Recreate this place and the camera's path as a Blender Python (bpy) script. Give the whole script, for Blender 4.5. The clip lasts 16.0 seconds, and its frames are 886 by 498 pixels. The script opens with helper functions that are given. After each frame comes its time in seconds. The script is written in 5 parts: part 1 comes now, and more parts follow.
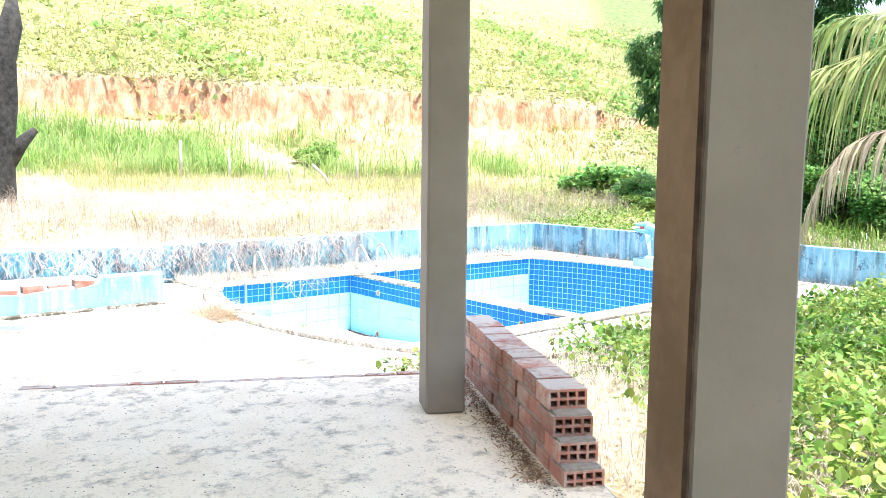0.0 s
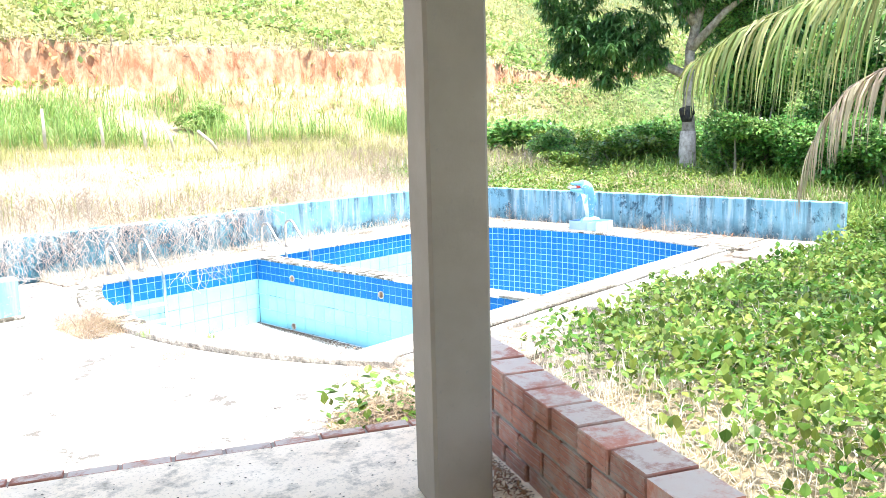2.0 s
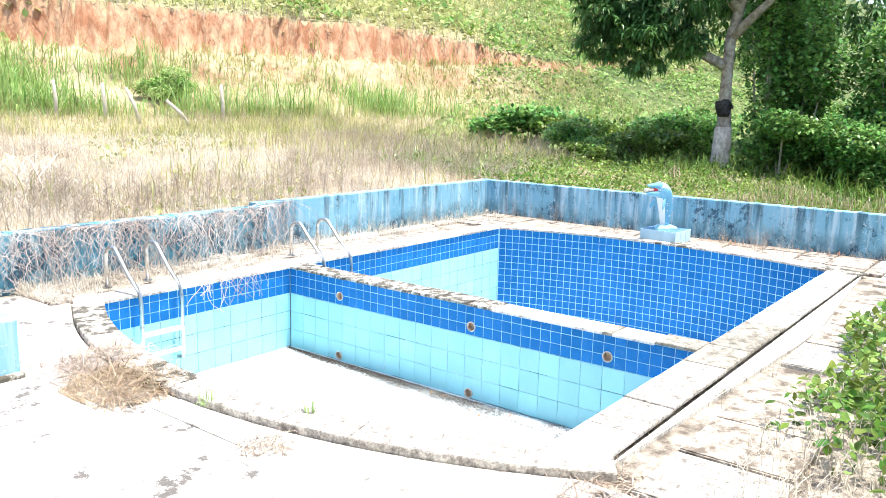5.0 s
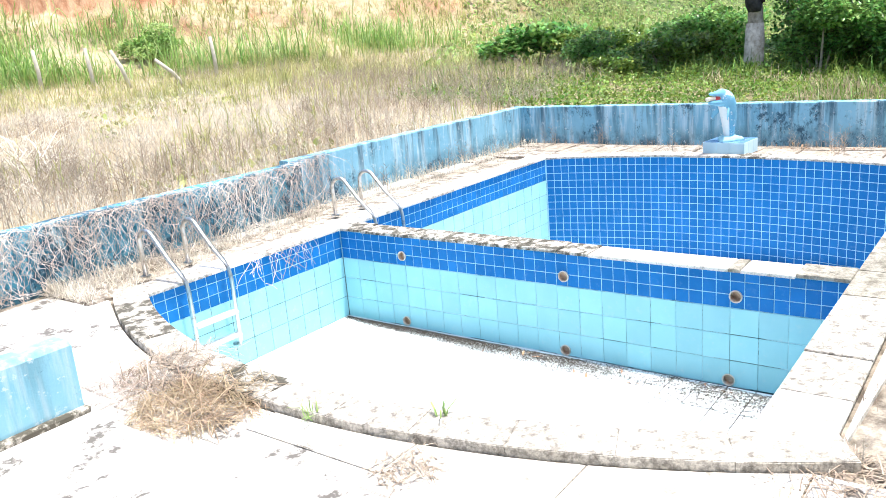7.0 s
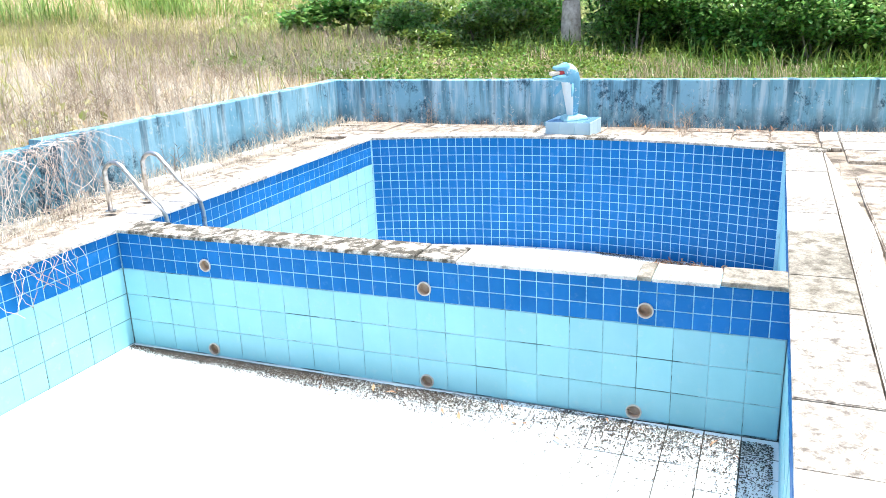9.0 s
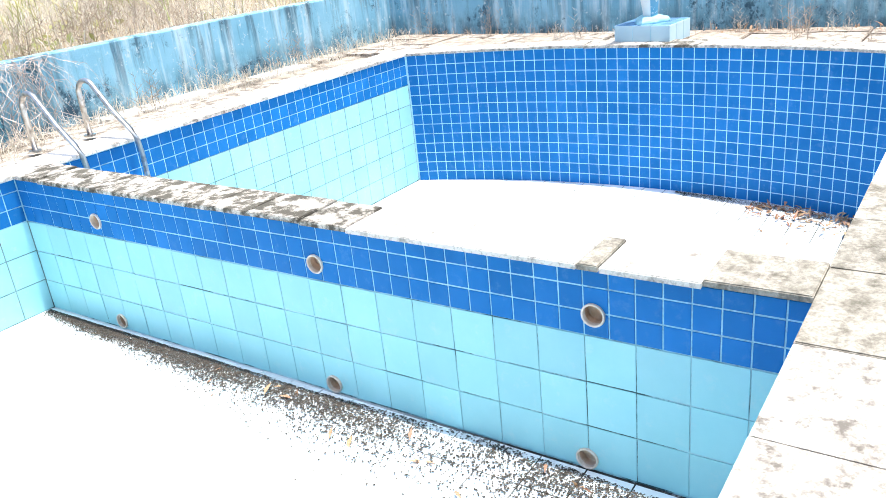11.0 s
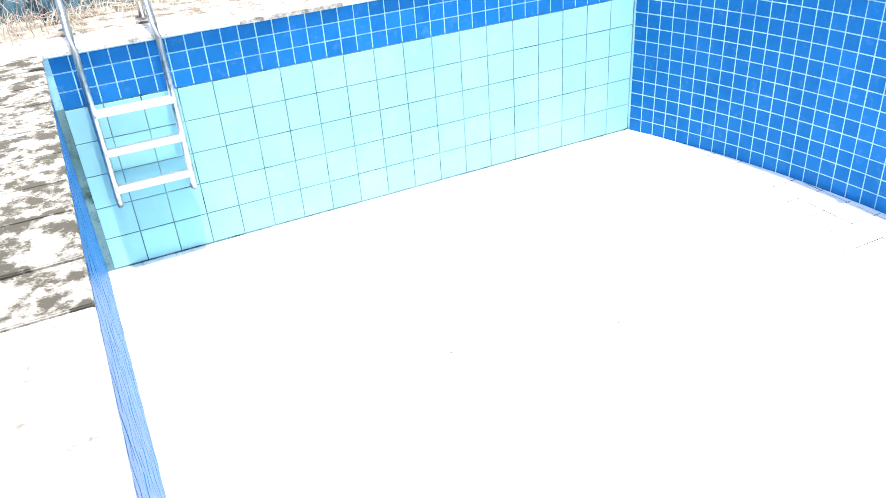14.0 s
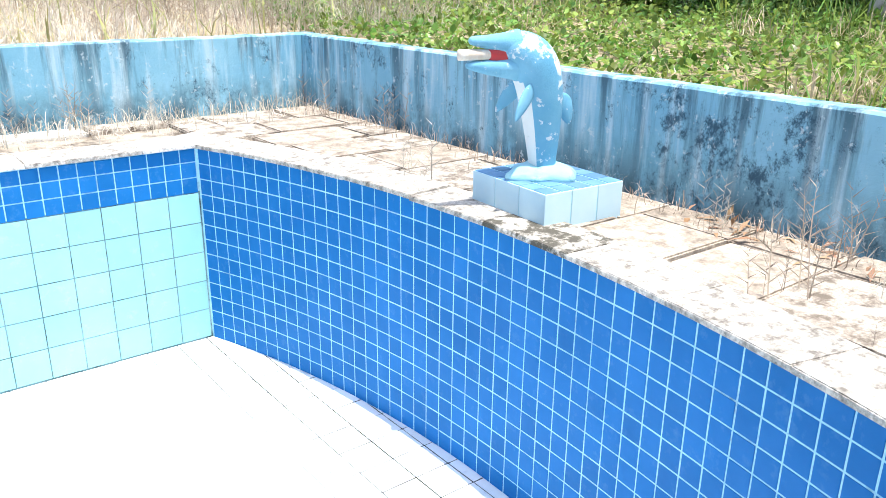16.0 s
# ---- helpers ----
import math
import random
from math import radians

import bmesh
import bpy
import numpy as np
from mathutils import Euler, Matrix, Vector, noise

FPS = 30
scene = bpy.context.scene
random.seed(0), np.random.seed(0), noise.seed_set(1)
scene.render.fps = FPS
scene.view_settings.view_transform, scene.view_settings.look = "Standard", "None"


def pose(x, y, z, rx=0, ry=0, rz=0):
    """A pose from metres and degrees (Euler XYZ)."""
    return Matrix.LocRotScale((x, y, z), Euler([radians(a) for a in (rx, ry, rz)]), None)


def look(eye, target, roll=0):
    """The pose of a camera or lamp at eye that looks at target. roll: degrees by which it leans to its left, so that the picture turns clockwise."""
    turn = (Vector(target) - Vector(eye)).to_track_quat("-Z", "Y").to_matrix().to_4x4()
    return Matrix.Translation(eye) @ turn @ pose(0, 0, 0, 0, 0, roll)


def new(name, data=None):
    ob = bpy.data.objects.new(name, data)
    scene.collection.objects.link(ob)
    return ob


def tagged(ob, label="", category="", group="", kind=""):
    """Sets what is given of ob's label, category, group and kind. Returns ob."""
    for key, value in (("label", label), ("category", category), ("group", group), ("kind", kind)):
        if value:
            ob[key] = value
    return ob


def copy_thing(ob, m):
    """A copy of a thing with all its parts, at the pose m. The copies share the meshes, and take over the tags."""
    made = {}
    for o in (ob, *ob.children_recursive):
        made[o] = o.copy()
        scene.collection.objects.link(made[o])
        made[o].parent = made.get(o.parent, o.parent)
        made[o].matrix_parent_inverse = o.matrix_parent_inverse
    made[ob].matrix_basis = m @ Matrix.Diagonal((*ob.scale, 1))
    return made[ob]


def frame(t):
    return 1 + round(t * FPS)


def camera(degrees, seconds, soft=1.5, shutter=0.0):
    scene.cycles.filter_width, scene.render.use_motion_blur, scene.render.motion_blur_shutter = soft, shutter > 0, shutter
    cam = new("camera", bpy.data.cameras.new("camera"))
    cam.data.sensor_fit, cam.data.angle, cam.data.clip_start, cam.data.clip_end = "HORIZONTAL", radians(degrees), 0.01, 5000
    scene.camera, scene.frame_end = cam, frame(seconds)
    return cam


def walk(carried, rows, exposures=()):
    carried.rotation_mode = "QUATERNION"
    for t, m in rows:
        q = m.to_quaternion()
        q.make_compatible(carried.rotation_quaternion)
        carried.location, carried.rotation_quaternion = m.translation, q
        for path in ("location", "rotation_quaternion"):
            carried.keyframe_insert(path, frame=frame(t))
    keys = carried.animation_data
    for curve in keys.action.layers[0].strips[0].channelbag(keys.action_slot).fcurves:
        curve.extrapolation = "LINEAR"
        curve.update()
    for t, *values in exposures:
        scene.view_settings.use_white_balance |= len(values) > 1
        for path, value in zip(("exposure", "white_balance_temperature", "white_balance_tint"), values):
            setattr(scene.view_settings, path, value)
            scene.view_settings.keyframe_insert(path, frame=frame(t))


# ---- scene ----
cam = camera(58.1, 16.0, soft=0.8)
PATH = [
    (0, (1.472, 0.465, 1.72), (2.755, 1.985, 1.515), 0.7),
    (0.5, (1.681, 0.784, 1.695), (3.066, 2.199, 1.414), 1.3),
    (1, (1.872, 1.112, 1.705), (3.27, 2.506, 1.389), 0.8),
    (1.5, (2.004, 1.504, 1.719), (3.452, 2.846, 1.392), -0.6),
    (2, (2.212, 1.93, 1.726), (3.676, 3.257, 1.42), -1.4),
    (2.5, (2.413, 2.386, 1.698), (3.868, 3.728, 1.413), 0.3),
    (3, (2.565, 2.845, 1.68), (4.018, 4.192, 1.405), 0.1),
    (5.3, (2.799, 4.716, 1.783), (4.365, 5.908, 1.426), 1.4),
    (5.5, (2.865, 4.829, 1.795), (4.397, 6.066, 1.441), 0.6),
    (6, (2.955, 4.983, 1.812), (4.503, 6.194, 1.438), -1.2),
    (6.5, (3.012, 5.191, 1.788), (4.543, 6.391, 1.322), -3.6),
    (7, (3.042, 5.607, 1.738), (4.574, 6.784, 1.222), -4.9),
    (7.5, (3.194, 6.004, 1.638), (4.829, 7.02, 1.094), -4.0),
    (8, (3.45, 6.402, 1.525), (5.114, 7.369, 0.979), -4.1),
    (8.5, (3.761, 6.662, 1.49), (5.501, 7.457, 0.907), -2.8),
    (9, (4.173, 6.648, 1.495), (5.937, 7.385, 0.907), -2.3),
    (9.2, (4.338, 6.618, 1.452), (6.11, 7.336, 0.866), -1.9),
    (11.3, (6.394, 6.116, 1.137), (7.827, 7.278, 0.364), -4.7),
    (11.5, (6.611, 6.134, 1.127), (8.006, 7.308, 0.304), -3.0),
    (12, (7.145, 6.099, 1.164), (8.489, 7.236, 0.215), -2.2),
    (12.2, (7.301, 6.062, 1.163), (8.624, 7.188, 0.171), -1.2),
    (12.5, (7.622, 6.054, 1.134), (8.687, 7.366, 0.063), -3.4),
    (13, (8.058, 6.153, 1.121), (8.983, 7.554, 0.034), -0.6),
    (13.5, (8.369, 6.225, 1.112), (9.09, 7.766, 0.062), -4.6),
    (14, (8.819, 6.418, 1.094), (9.532, 7.99, 0.085), -4.3),
    (14.5, (9.179, 6.459, 1.018), (10.226, 7.83, 0.006), 0.7),
    (15, (9.717, 6.375, 1.038), (10.844, 7.726, 0.088), 2.1),
    (15.5, (10.272, 6.324, 1.054), (11.464, 7.76, 0.336), 2.3),
    (16, (10.72, 6.218, 1.054), (11.891, 7.698, 0.392), 0.7),
]
EXPOSURES = [(0, 1.85), (1.5, 1.8), (3, 1.6), (5.5, 1.15), (8, 1.07), (11.5, 1.1), (14, 1.15), (16, 1.1)]
walk(cam, [(t, look(eye, target, roll)) for t, eye, target, roll in PATH], EXPOSURES)

# ---- light ----
SUN_DIR = Vector((0.05, -0.20, 1.0)).normalized()
world = bpy.data.worlds.new("sky")
world.use_nodes = True
scene.world = world
sky = world.node_tree.nodes.new("ShaderNodeTexSky")
sky.sky_type = "NISHITA"
sky.sun_disc = False
sky.sun_elevation = math.asin(SUN_DIR.z)
sky.sun_rotation = math.atan2(SUN_DIR.x, SUN_DIR.y)
sky.air_density, sky.dust_density = 1.2, 2.5
world.node_tree.links.new(sky.outputs["Color"], world.node_tree.nodes["Background"].inputs["Color"])
world.node_tree.nodes["Background"].inputs["Strength"].default_value = 0.15
sun = new("sun", bpy.data.lights.new("sun", "SUN"))
sun.data.energy, sun.data.angle, sun.data.color = 3.2, radians(0.6), (1.0, 0.95, 0.87)
sun.matrix_world = look(SUN_DIR * 60, (0, 0, 0))


# ---- materials ----
def material(name, rough=0.7, metal=0.0):
    m = bpy.data.materials.new(name)
    m.use_nodes = True
    b = m.node_tree.nodes["Principled BSDF"]
    b.inputs["Roughness"].default_value = rough
    b.inputs["Metallic"].default_value = metal
    return m, m.node_tree, b


def add(nt, kind, **values):
    n = nt.nodes.new(kind)
    for k, v in values.items():
        n.inputs[k].default_value = v
    return n


def place(nt, stretch=(1, 1, 1)):
    """World position, stretched per axis."""
    g = nt.nodes.new("ShaderNodeNewGeometry")
    m = add(nt, "ShaderNodeMapping", Scale=stretch)
    nt.links.new(g.outputs["Position"], m.inputs["Vector"])
    return m.outputs["Vector"]


def cloud(nt, scale, detail=5.0, rough=0.6, stretch=(1, 1, 1), lo=0.4, hi=0.6):
    """Noise between lo and hi, spread to 0..1."""
    n = add(nt, "ShaderNodeTexNoise", Scale=scale, Detail=detail, Roughness=rough)
    nt.links.new(place(nt, stretch), n.inputs["Vector"])
    r = add(nt, "ShaderNodeMapRange", **{"From Min": lo, "From Max": hi})
    r.clamp = True
    nt.links.new(n.outputs["Fac"], r.inputs["Value"])
    return r.outputs["Result"]


def blend(nt, fac, a, b):
    m = nt.nodes.new("ShaderNodeMix")
    m.data_type = "RGBA"
    for sock, v in ((m.inputs[6], a), (m.inputs[7], b)):
        if isinstance(v, tuple):
            sock.default_value = (*v, 1)
        else:
            nt.links.new(v, sock)
    if isinstance(fac, float):
        m.inputs[0].default_value = fac
    else:
        nt.links.new(fac, m.inputs[0])
    return m.outputs[2]


def times(nt, a, b):
    m = nt.nodes.new("ShaderNodeMath")
    m.operation = "MULTIPLY"
    for sock, v in zip(m.inputs, (a, b)):
        if isinstance(v, float):
            sock.default_value = v
        else:
            nt.links.new(v, sock)
    return m.outputs[0]


def spread(nt, colour, amount, islands=False, hue=0.0):
    """Each piece a little lighter or darker than the next."""
    src = nt.nodes.new("ShaderNodeNewGeometry").outputs["Random Per Island"] if islands else nt.nodes.new("ShaderNodeObjectInfo").outputs["Random"]
    r = add(nt, "ShaderNodeMapRange", **{"To Min": 1 - amount, "To Max": 1 + amount})
    nt.links.new(src, r.inputs["Value"])
    h = nt.nodes.new("ShaderNodeHueSaturation")
    nt.links.new(r.outputs["Result"], h.inputs["Value"])
    if hue:
        r2 = add(nt, "ShaderNodeMapRange", **{"To Min": 0.5 - hue, "To Max": 0.5 + hue})
        w = nt.nodes.new("ShaderNodeTexWhiteNoise")
        w.noise_dimensions = "1D"
        nt.links.new(src, w.inputs["W"])
        nt.links.new(w.outputs["Value"], r2.inputs["Value"])
        nt.links.new(r2.outputs["Result"], h.inputs["Hue"])
    nt.links.new(colour, h.inputs["Color"])
    return h.outputs["Color"]


def relief(nt, b, height, strength=0.3, depth=0.01):
    n = add(nt, "ShaderNodeBump", Strength=strength, Distance=depth)
    nt.links.new(height, n.inputs["Height"])
    nt.links.new(n.outputs["Normal"], b.inputs["Normal"])


def paint(nt, b, colour):
    nt.links.new(colour, b.inputs["Base Color"])


def glazed(name, c1, c2, stain, grime, amount=0.06):
    """Glazed pool tile with dull, dusty patches."""
    m, nt, b = material(name, 0.3)
    c = blend(nt, cloud(nt, 3.0, lo=0.35, hi=0.65), c1, c2)
    dust = cloud(nt, 14, 8, 0.7, lo=0.56, hi=0.75)
    c = blend(nt, times(nt, dust, grime), c, stain)
    paint(nt, b, spread(nt, c, amount))
    r = add(nt, "ShaderNodeMapRange", **{"To Min": 0.38, "To Max": 0.7})
    b.inputs["Specular IOR Level"].default_value = 0.07
    nt.links.new(dust, r.inputs["Value"])
    nt.links.new(r.outputs["Result"], b.inputs["Roughness"])
    relief(nt, b, cloud(nt, 9, 3), 0.05, 0.002)
    return m


def mouldy(name, base, second, mould, lo, hi, scale=4.0, amount=0.08, islands=False, fine=0.55):
    """Weathered masonry with patches of mould and grain."""
    m, nt, b = material(name, 0.9)
    c = blend(nt, cloud(nt, 2.2, lo=0.35, hi=0.65), base, second)
    patch = cloud(nt, scale, 10, 0.72, lo=lo, hi=hi)
    c = blend(nt, patch, c, mould)
    speck = cloud(nt, 60, 4, 0.7, lo=fine, hi=fine + 0.12)
    c = blend(nt, times(nt, speck, 0.45), c, mould)
    paint(nt, b, spread(nt, c, amount, islands))
    relief(nt, b, cloud(nt, 40, 8, 0.7, lo=0.2, hi=0.8), 0.5, 0.006)
    return m


def leafy(name, c1, c2, rough=0.55, amount=0.35, hue=0.025, scale=1.2, trans=0.35):
    """Leaves and blades: each its own shade, light passing through."""
    m, nt, b = material(name, rough)
    c = blend(nt, cloud(nt, scale, 4, lo=0.4, hi=0.6), c1, c2)
    c = spread(nt, c, amount, True, hue)
    paint(nt, b, c)
    b.inputs["Specular IOR Level"].default_value = 0.3
    t = nt.nodes.new("ShaderNodeBsdfTranslucent")
    nt.links.new(c, t.inputs["Color"])
    mix = nt.nodes.new("ShaderNodeMixShader")
    mix.inputs[0].default_value = trans
    nt.links.new(b.outputs[0], mix.inputs[1])
    nt.links.new(t.outputs[0], mix.inputs[2])
    nt.links.new(mix.outputs[0], nt.nodes["Material Output"].inputs["Surface"])
    return m


TILE_DARK = glazed("dark_blue_glaze", (0.010, 0.15, 0.42), (0.018, 0.18, 0.49), (0.12, 0.29, 0.52), 0.45, 0.10)
TILE_LIGHT = glazed("pale_turquoise_glaze", (0.31, 0.63, 0.69), (0.35, 0.67, 0.73), (0.52, 0.68, 0.70), 0.4)
TILE_FLOOR = glazed("pale_floor_glaze", (0.78, 0.85, 0.86), (0.84, 0.88, 0.89), (0.45, 0.50, 0.50), 0.5)
GROUT_PALE = mouldy("pale_grout", (0.32, 0.64, 0.78), (0.43, 0.73, 0.83), (0.16, 0.30, 0.36), 0.55, 0.70)
GROUT_DARK = mouldy("mouldy_grout", (0.10, 0.20, 0.22), (0.26, 0.42, 0.45), (0.03, 0.06, 0.06), 0.50, 0.64)
GROUT_MIXED = mouldy("patchy_grout", (0.30, 0.56, 0.62), (0.55, 0.80, 0.85), (0.05, 0.11, 0.12), 0.50, 0.58, 2.6)
COPING = mouldy("weathered_coping", (0.58, 0.54, 0.475), (0.69, 0.655, 0.595), (0.16, 0.145, 0.125), 0.45, 0.64, 18.0, fine=0.46)
COPING_MOSSY = mouldy("mossy_coping", (0.62, 0.58, 0.51), (0.68, 0.64, 0.57), (0.085, 0.078, 0.06), 0.43, 0.54, 9.0, fine=0.48)
COPING_GREY = mouldy("grey_coping", (0.36, 0.335, 0.28), (0.45, 0.42, 0.36), (0.12, 0.11, 0.085), 0.44, 0.64, 12.0, fine=0.48)
COPING_CLEAN = mouldy("bare_cement", (0.70, 0.67, 0.61), (0.78, 0.75, 0.70), (0.22, 0.20, 0.17), 0.52, 0.66, 8.0, fine=0.50)
STONE = mouldy("paving_stone", (0.42, 0.355, 0.285), (0.56, 0.49, 0.41), (0.16, 0.13, 0.10), 0.42, 0.66, 10.0, 0.16, fine=0.48)
CEMENT = mouldy("white_cement", (0.66, 0.63, 0.59), (0.76, 0.73, 0.69), (0.13, 0.12, 0.11), 0.55, 0.61, 4.2, fine=0.55)
FLOOR_GREY = mouldy("rough_concrete", (0.82, 0.72, 0.575), (0.91, 0.815, 0.67), (0.23, 0.205, 0.155), 0.51, 0.72, 9.0, fine=0.55)
# Whiteness chosen so the unseen veranda walls and ceiling bounce light onto the floor.
BOUNCE_WHITE = mouldy("bounce_white_render", (0.78, 0.76, 0.71), (0.82, 0.80, 0.76), (0.45, 0.42, 0.38), 0.62, 0.75)
PALE_PAVING = mouldy("pale_paving_stone", (0.52, 0.455, 0.38), (0.64, 0.58, 0.50), (0.14, 0.115, 0.09), 0.43, 0.60, 9.0, 0.12, fine=0.46)
JOINT = mouldy("earth_joint", (0.34, 0.29, 0.23), (0.46, 0.41, 0.34), (0.11, 0.09, 0.07), 0.45, 0.6)


def floor_grout(name, centre, r0, r1):
    """Pale grout, painted black towards one end of the basin: settled dirt, plus joints that only show in shade."""
    m, nt, b = material(name, 0.9)
    c = blend(nt, cloud(nt, 2.2, lo=0.35, hi=0.65), (0.62, 0.68, 0.70), (0.74, 0.80, 0.82))
    g = nt.nodes.new("ShaderNodeNewGeometry")
    d = nt.nodes.new("ShaderNodeVectorMath")
    d.operation = "DISTANCE"
    d.inputs[1].default_value = centre
    nt.links.new(g.outputs["Position"], d.inputs[0])
    r = add(nt, "ShaderNodeMapRange", **{"From Min": r0, "From Max": r1})
    nt.links.new(d.outputs["Value"], r.inputs["Value"])
    # The stronger joints of the shaded end are put into the colour, with dirt.
    dirt = times(nt, r.outputs["Result"], cloud(nt, 5.0, 6, 0.7, lo=0.28, hi=0.46))
    paint(nt, b, blend(nt, dirt, c, (0.035, 0.035, 0.03)))
    relief(nt, b, cloud(nt, 40, 8, 0.7, lo=0.2, hi=0.8), 0.5, 0.006)
    return m


GROUT_DEEP = floor_grout("deep_floor_grout", (6.6, 9.2, -1.3), 5.2, 6.0)
GROUT_SHALLOW = floor_grout("shallow_floor_grout", (5.2, 10.4, -0.9), 3.5, 4.3)


def plaster_material():
    m, nt, b = material("grey_plaster", 0.85)
    c = blend(nt, cloud(nt, 2.5, 6, lo=0.35, hi=0.65), (0.235, 0.205, 0.17), (0.29, 0.256, 0.216))
    c = blend(nt, times(nt, cloud(nt, 50, 5, 0.7, lo=0.62, hi=0.70), 0.6), c, (0.22, 0.20, 0.18))
    paint(nt, b, c)
    relief(nt, b, cloud(nt, 25, 8, 0.7, lo=0.2, hi=0.8), 0.25, 0.004)
    return m


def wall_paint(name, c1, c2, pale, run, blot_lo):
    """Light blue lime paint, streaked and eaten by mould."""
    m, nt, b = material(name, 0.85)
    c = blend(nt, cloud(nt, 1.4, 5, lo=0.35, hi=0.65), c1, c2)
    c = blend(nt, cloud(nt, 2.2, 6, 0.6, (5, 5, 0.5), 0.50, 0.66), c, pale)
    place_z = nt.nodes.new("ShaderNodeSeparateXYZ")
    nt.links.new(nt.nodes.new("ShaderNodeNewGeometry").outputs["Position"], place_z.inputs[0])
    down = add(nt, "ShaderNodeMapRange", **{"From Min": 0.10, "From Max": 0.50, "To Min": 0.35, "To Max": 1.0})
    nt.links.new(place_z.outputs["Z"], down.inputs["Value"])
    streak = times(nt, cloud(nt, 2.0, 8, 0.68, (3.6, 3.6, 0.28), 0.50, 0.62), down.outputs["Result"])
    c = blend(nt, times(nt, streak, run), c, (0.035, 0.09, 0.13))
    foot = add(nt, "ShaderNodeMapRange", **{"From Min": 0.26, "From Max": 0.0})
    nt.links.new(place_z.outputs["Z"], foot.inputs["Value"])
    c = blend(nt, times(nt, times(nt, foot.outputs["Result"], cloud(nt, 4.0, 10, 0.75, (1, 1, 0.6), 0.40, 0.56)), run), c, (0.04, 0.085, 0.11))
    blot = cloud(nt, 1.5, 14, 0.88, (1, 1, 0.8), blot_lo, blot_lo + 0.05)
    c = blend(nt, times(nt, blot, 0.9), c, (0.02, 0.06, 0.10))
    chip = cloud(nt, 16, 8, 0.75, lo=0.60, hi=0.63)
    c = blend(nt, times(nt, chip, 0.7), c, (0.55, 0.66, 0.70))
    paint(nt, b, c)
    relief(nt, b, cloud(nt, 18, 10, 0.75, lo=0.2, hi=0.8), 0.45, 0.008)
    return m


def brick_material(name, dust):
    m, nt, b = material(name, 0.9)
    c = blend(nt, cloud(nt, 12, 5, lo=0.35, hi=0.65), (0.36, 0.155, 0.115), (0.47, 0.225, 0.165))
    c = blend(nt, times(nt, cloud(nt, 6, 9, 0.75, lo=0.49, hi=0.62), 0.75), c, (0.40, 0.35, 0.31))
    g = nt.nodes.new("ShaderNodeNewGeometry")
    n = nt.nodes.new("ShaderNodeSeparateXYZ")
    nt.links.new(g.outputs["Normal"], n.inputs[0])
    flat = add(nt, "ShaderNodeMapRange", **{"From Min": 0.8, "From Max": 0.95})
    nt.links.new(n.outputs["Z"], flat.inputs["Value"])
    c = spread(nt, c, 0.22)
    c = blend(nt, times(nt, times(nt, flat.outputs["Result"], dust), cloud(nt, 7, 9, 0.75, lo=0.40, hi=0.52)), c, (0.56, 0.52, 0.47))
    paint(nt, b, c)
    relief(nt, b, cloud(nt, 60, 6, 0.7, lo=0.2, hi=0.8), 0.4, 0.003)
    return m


def steel_material():
    m, nt, b = material("dull_steel", 0.32, 1.0)
    paint(nt, b, blend(nt, cloud(nt, 20, 6, lo=0.5, hi=0.7), (0.62, 0.62, 0.61), (0.34, 0.30, 0.26)))
    return m


def ground_material():
    """Earth and straw; orange soil on steep faces, green on the hill."""
    m, nt, b = material("ground_soil", 0.95)
    straw = blend(nt, cloud(nt, 2.5, 8, 0.7, lo=0.4, hi=0.6), (0.40, 0.31, 0.19), (0.55, 0.46, 0.31))
    green = blend(nt, cloud(nt, 1.5, 8, 0.7, lo=0.4, hi=0.6), (0.16, 0.20, 0.06), (0.34, 0.34, 0.14))
    g = nt.nodes.new("ShaderNodeNewGeometry")
    s = nt.nodes.new("ShaderNodeSeparateXYZ")
    nt.links.new(g.outputs["Position"], s.inputs[0])
    up = add(nt, "ShaderNodeMapRange", **{"From Min": 4.6, "From Max": 5.6})
    nt.links.new(s.outputs["Z"], up.inputs["Value"])
    c = blend(nt, up.outputs["Result"], straw, green)
    n = nt.nodes.new("ShaderNodeSeparateXYZ")
    nt.links.new(g.outputs["Normal"], n.inputs[0])
    steep = add(nt, "ShaderNodeMapRange", **{"From Min": 0.84, "From Max": 0.66})
    nt.links.new(n.outputs["Z"], steep.inputs["Value"])
    soil = blend(nt, cloud(nt, 1.3, 12, 0.75, (1.2, 1.2, 0.6), 0.42, 0.60), (0.33, 0.145, 0.075), (0.58, 0.38, 0.24))
    lush = nt.nodes.new("ShaderNodeMath")
    lush.operation = "MULTIPLY_ADD"
    lush.inputs[1].default_value = -0.9
    nt.links.new(s.outputs["X"], lush.inputs[0])
    nt.links.new(s.outputs["Y"], lush.inputs[2])
    wet = add(nt, "ShaderNodeMapRange", **{"From Min": -4.0, "From Max": -8.5})
    nt.links.new(lush.outputs[0], wet.inputs["Value"])
    c = blend(nt, wet.outputs["Result"], c, blend(nt, cloud(nt, 1.2, 8, 0.7), (0.07, 0.11, 0.03), (0.17, 0.20, 0.07)))
    c = blend(nt, steep.outputs["Result"], c, soil)
    paint(nt, b, c)
    relief(nt, b, cloud(nt, 8, 10, 0.75, lo=0.2, hi=0.8), 0.8, 0.05)
    return m


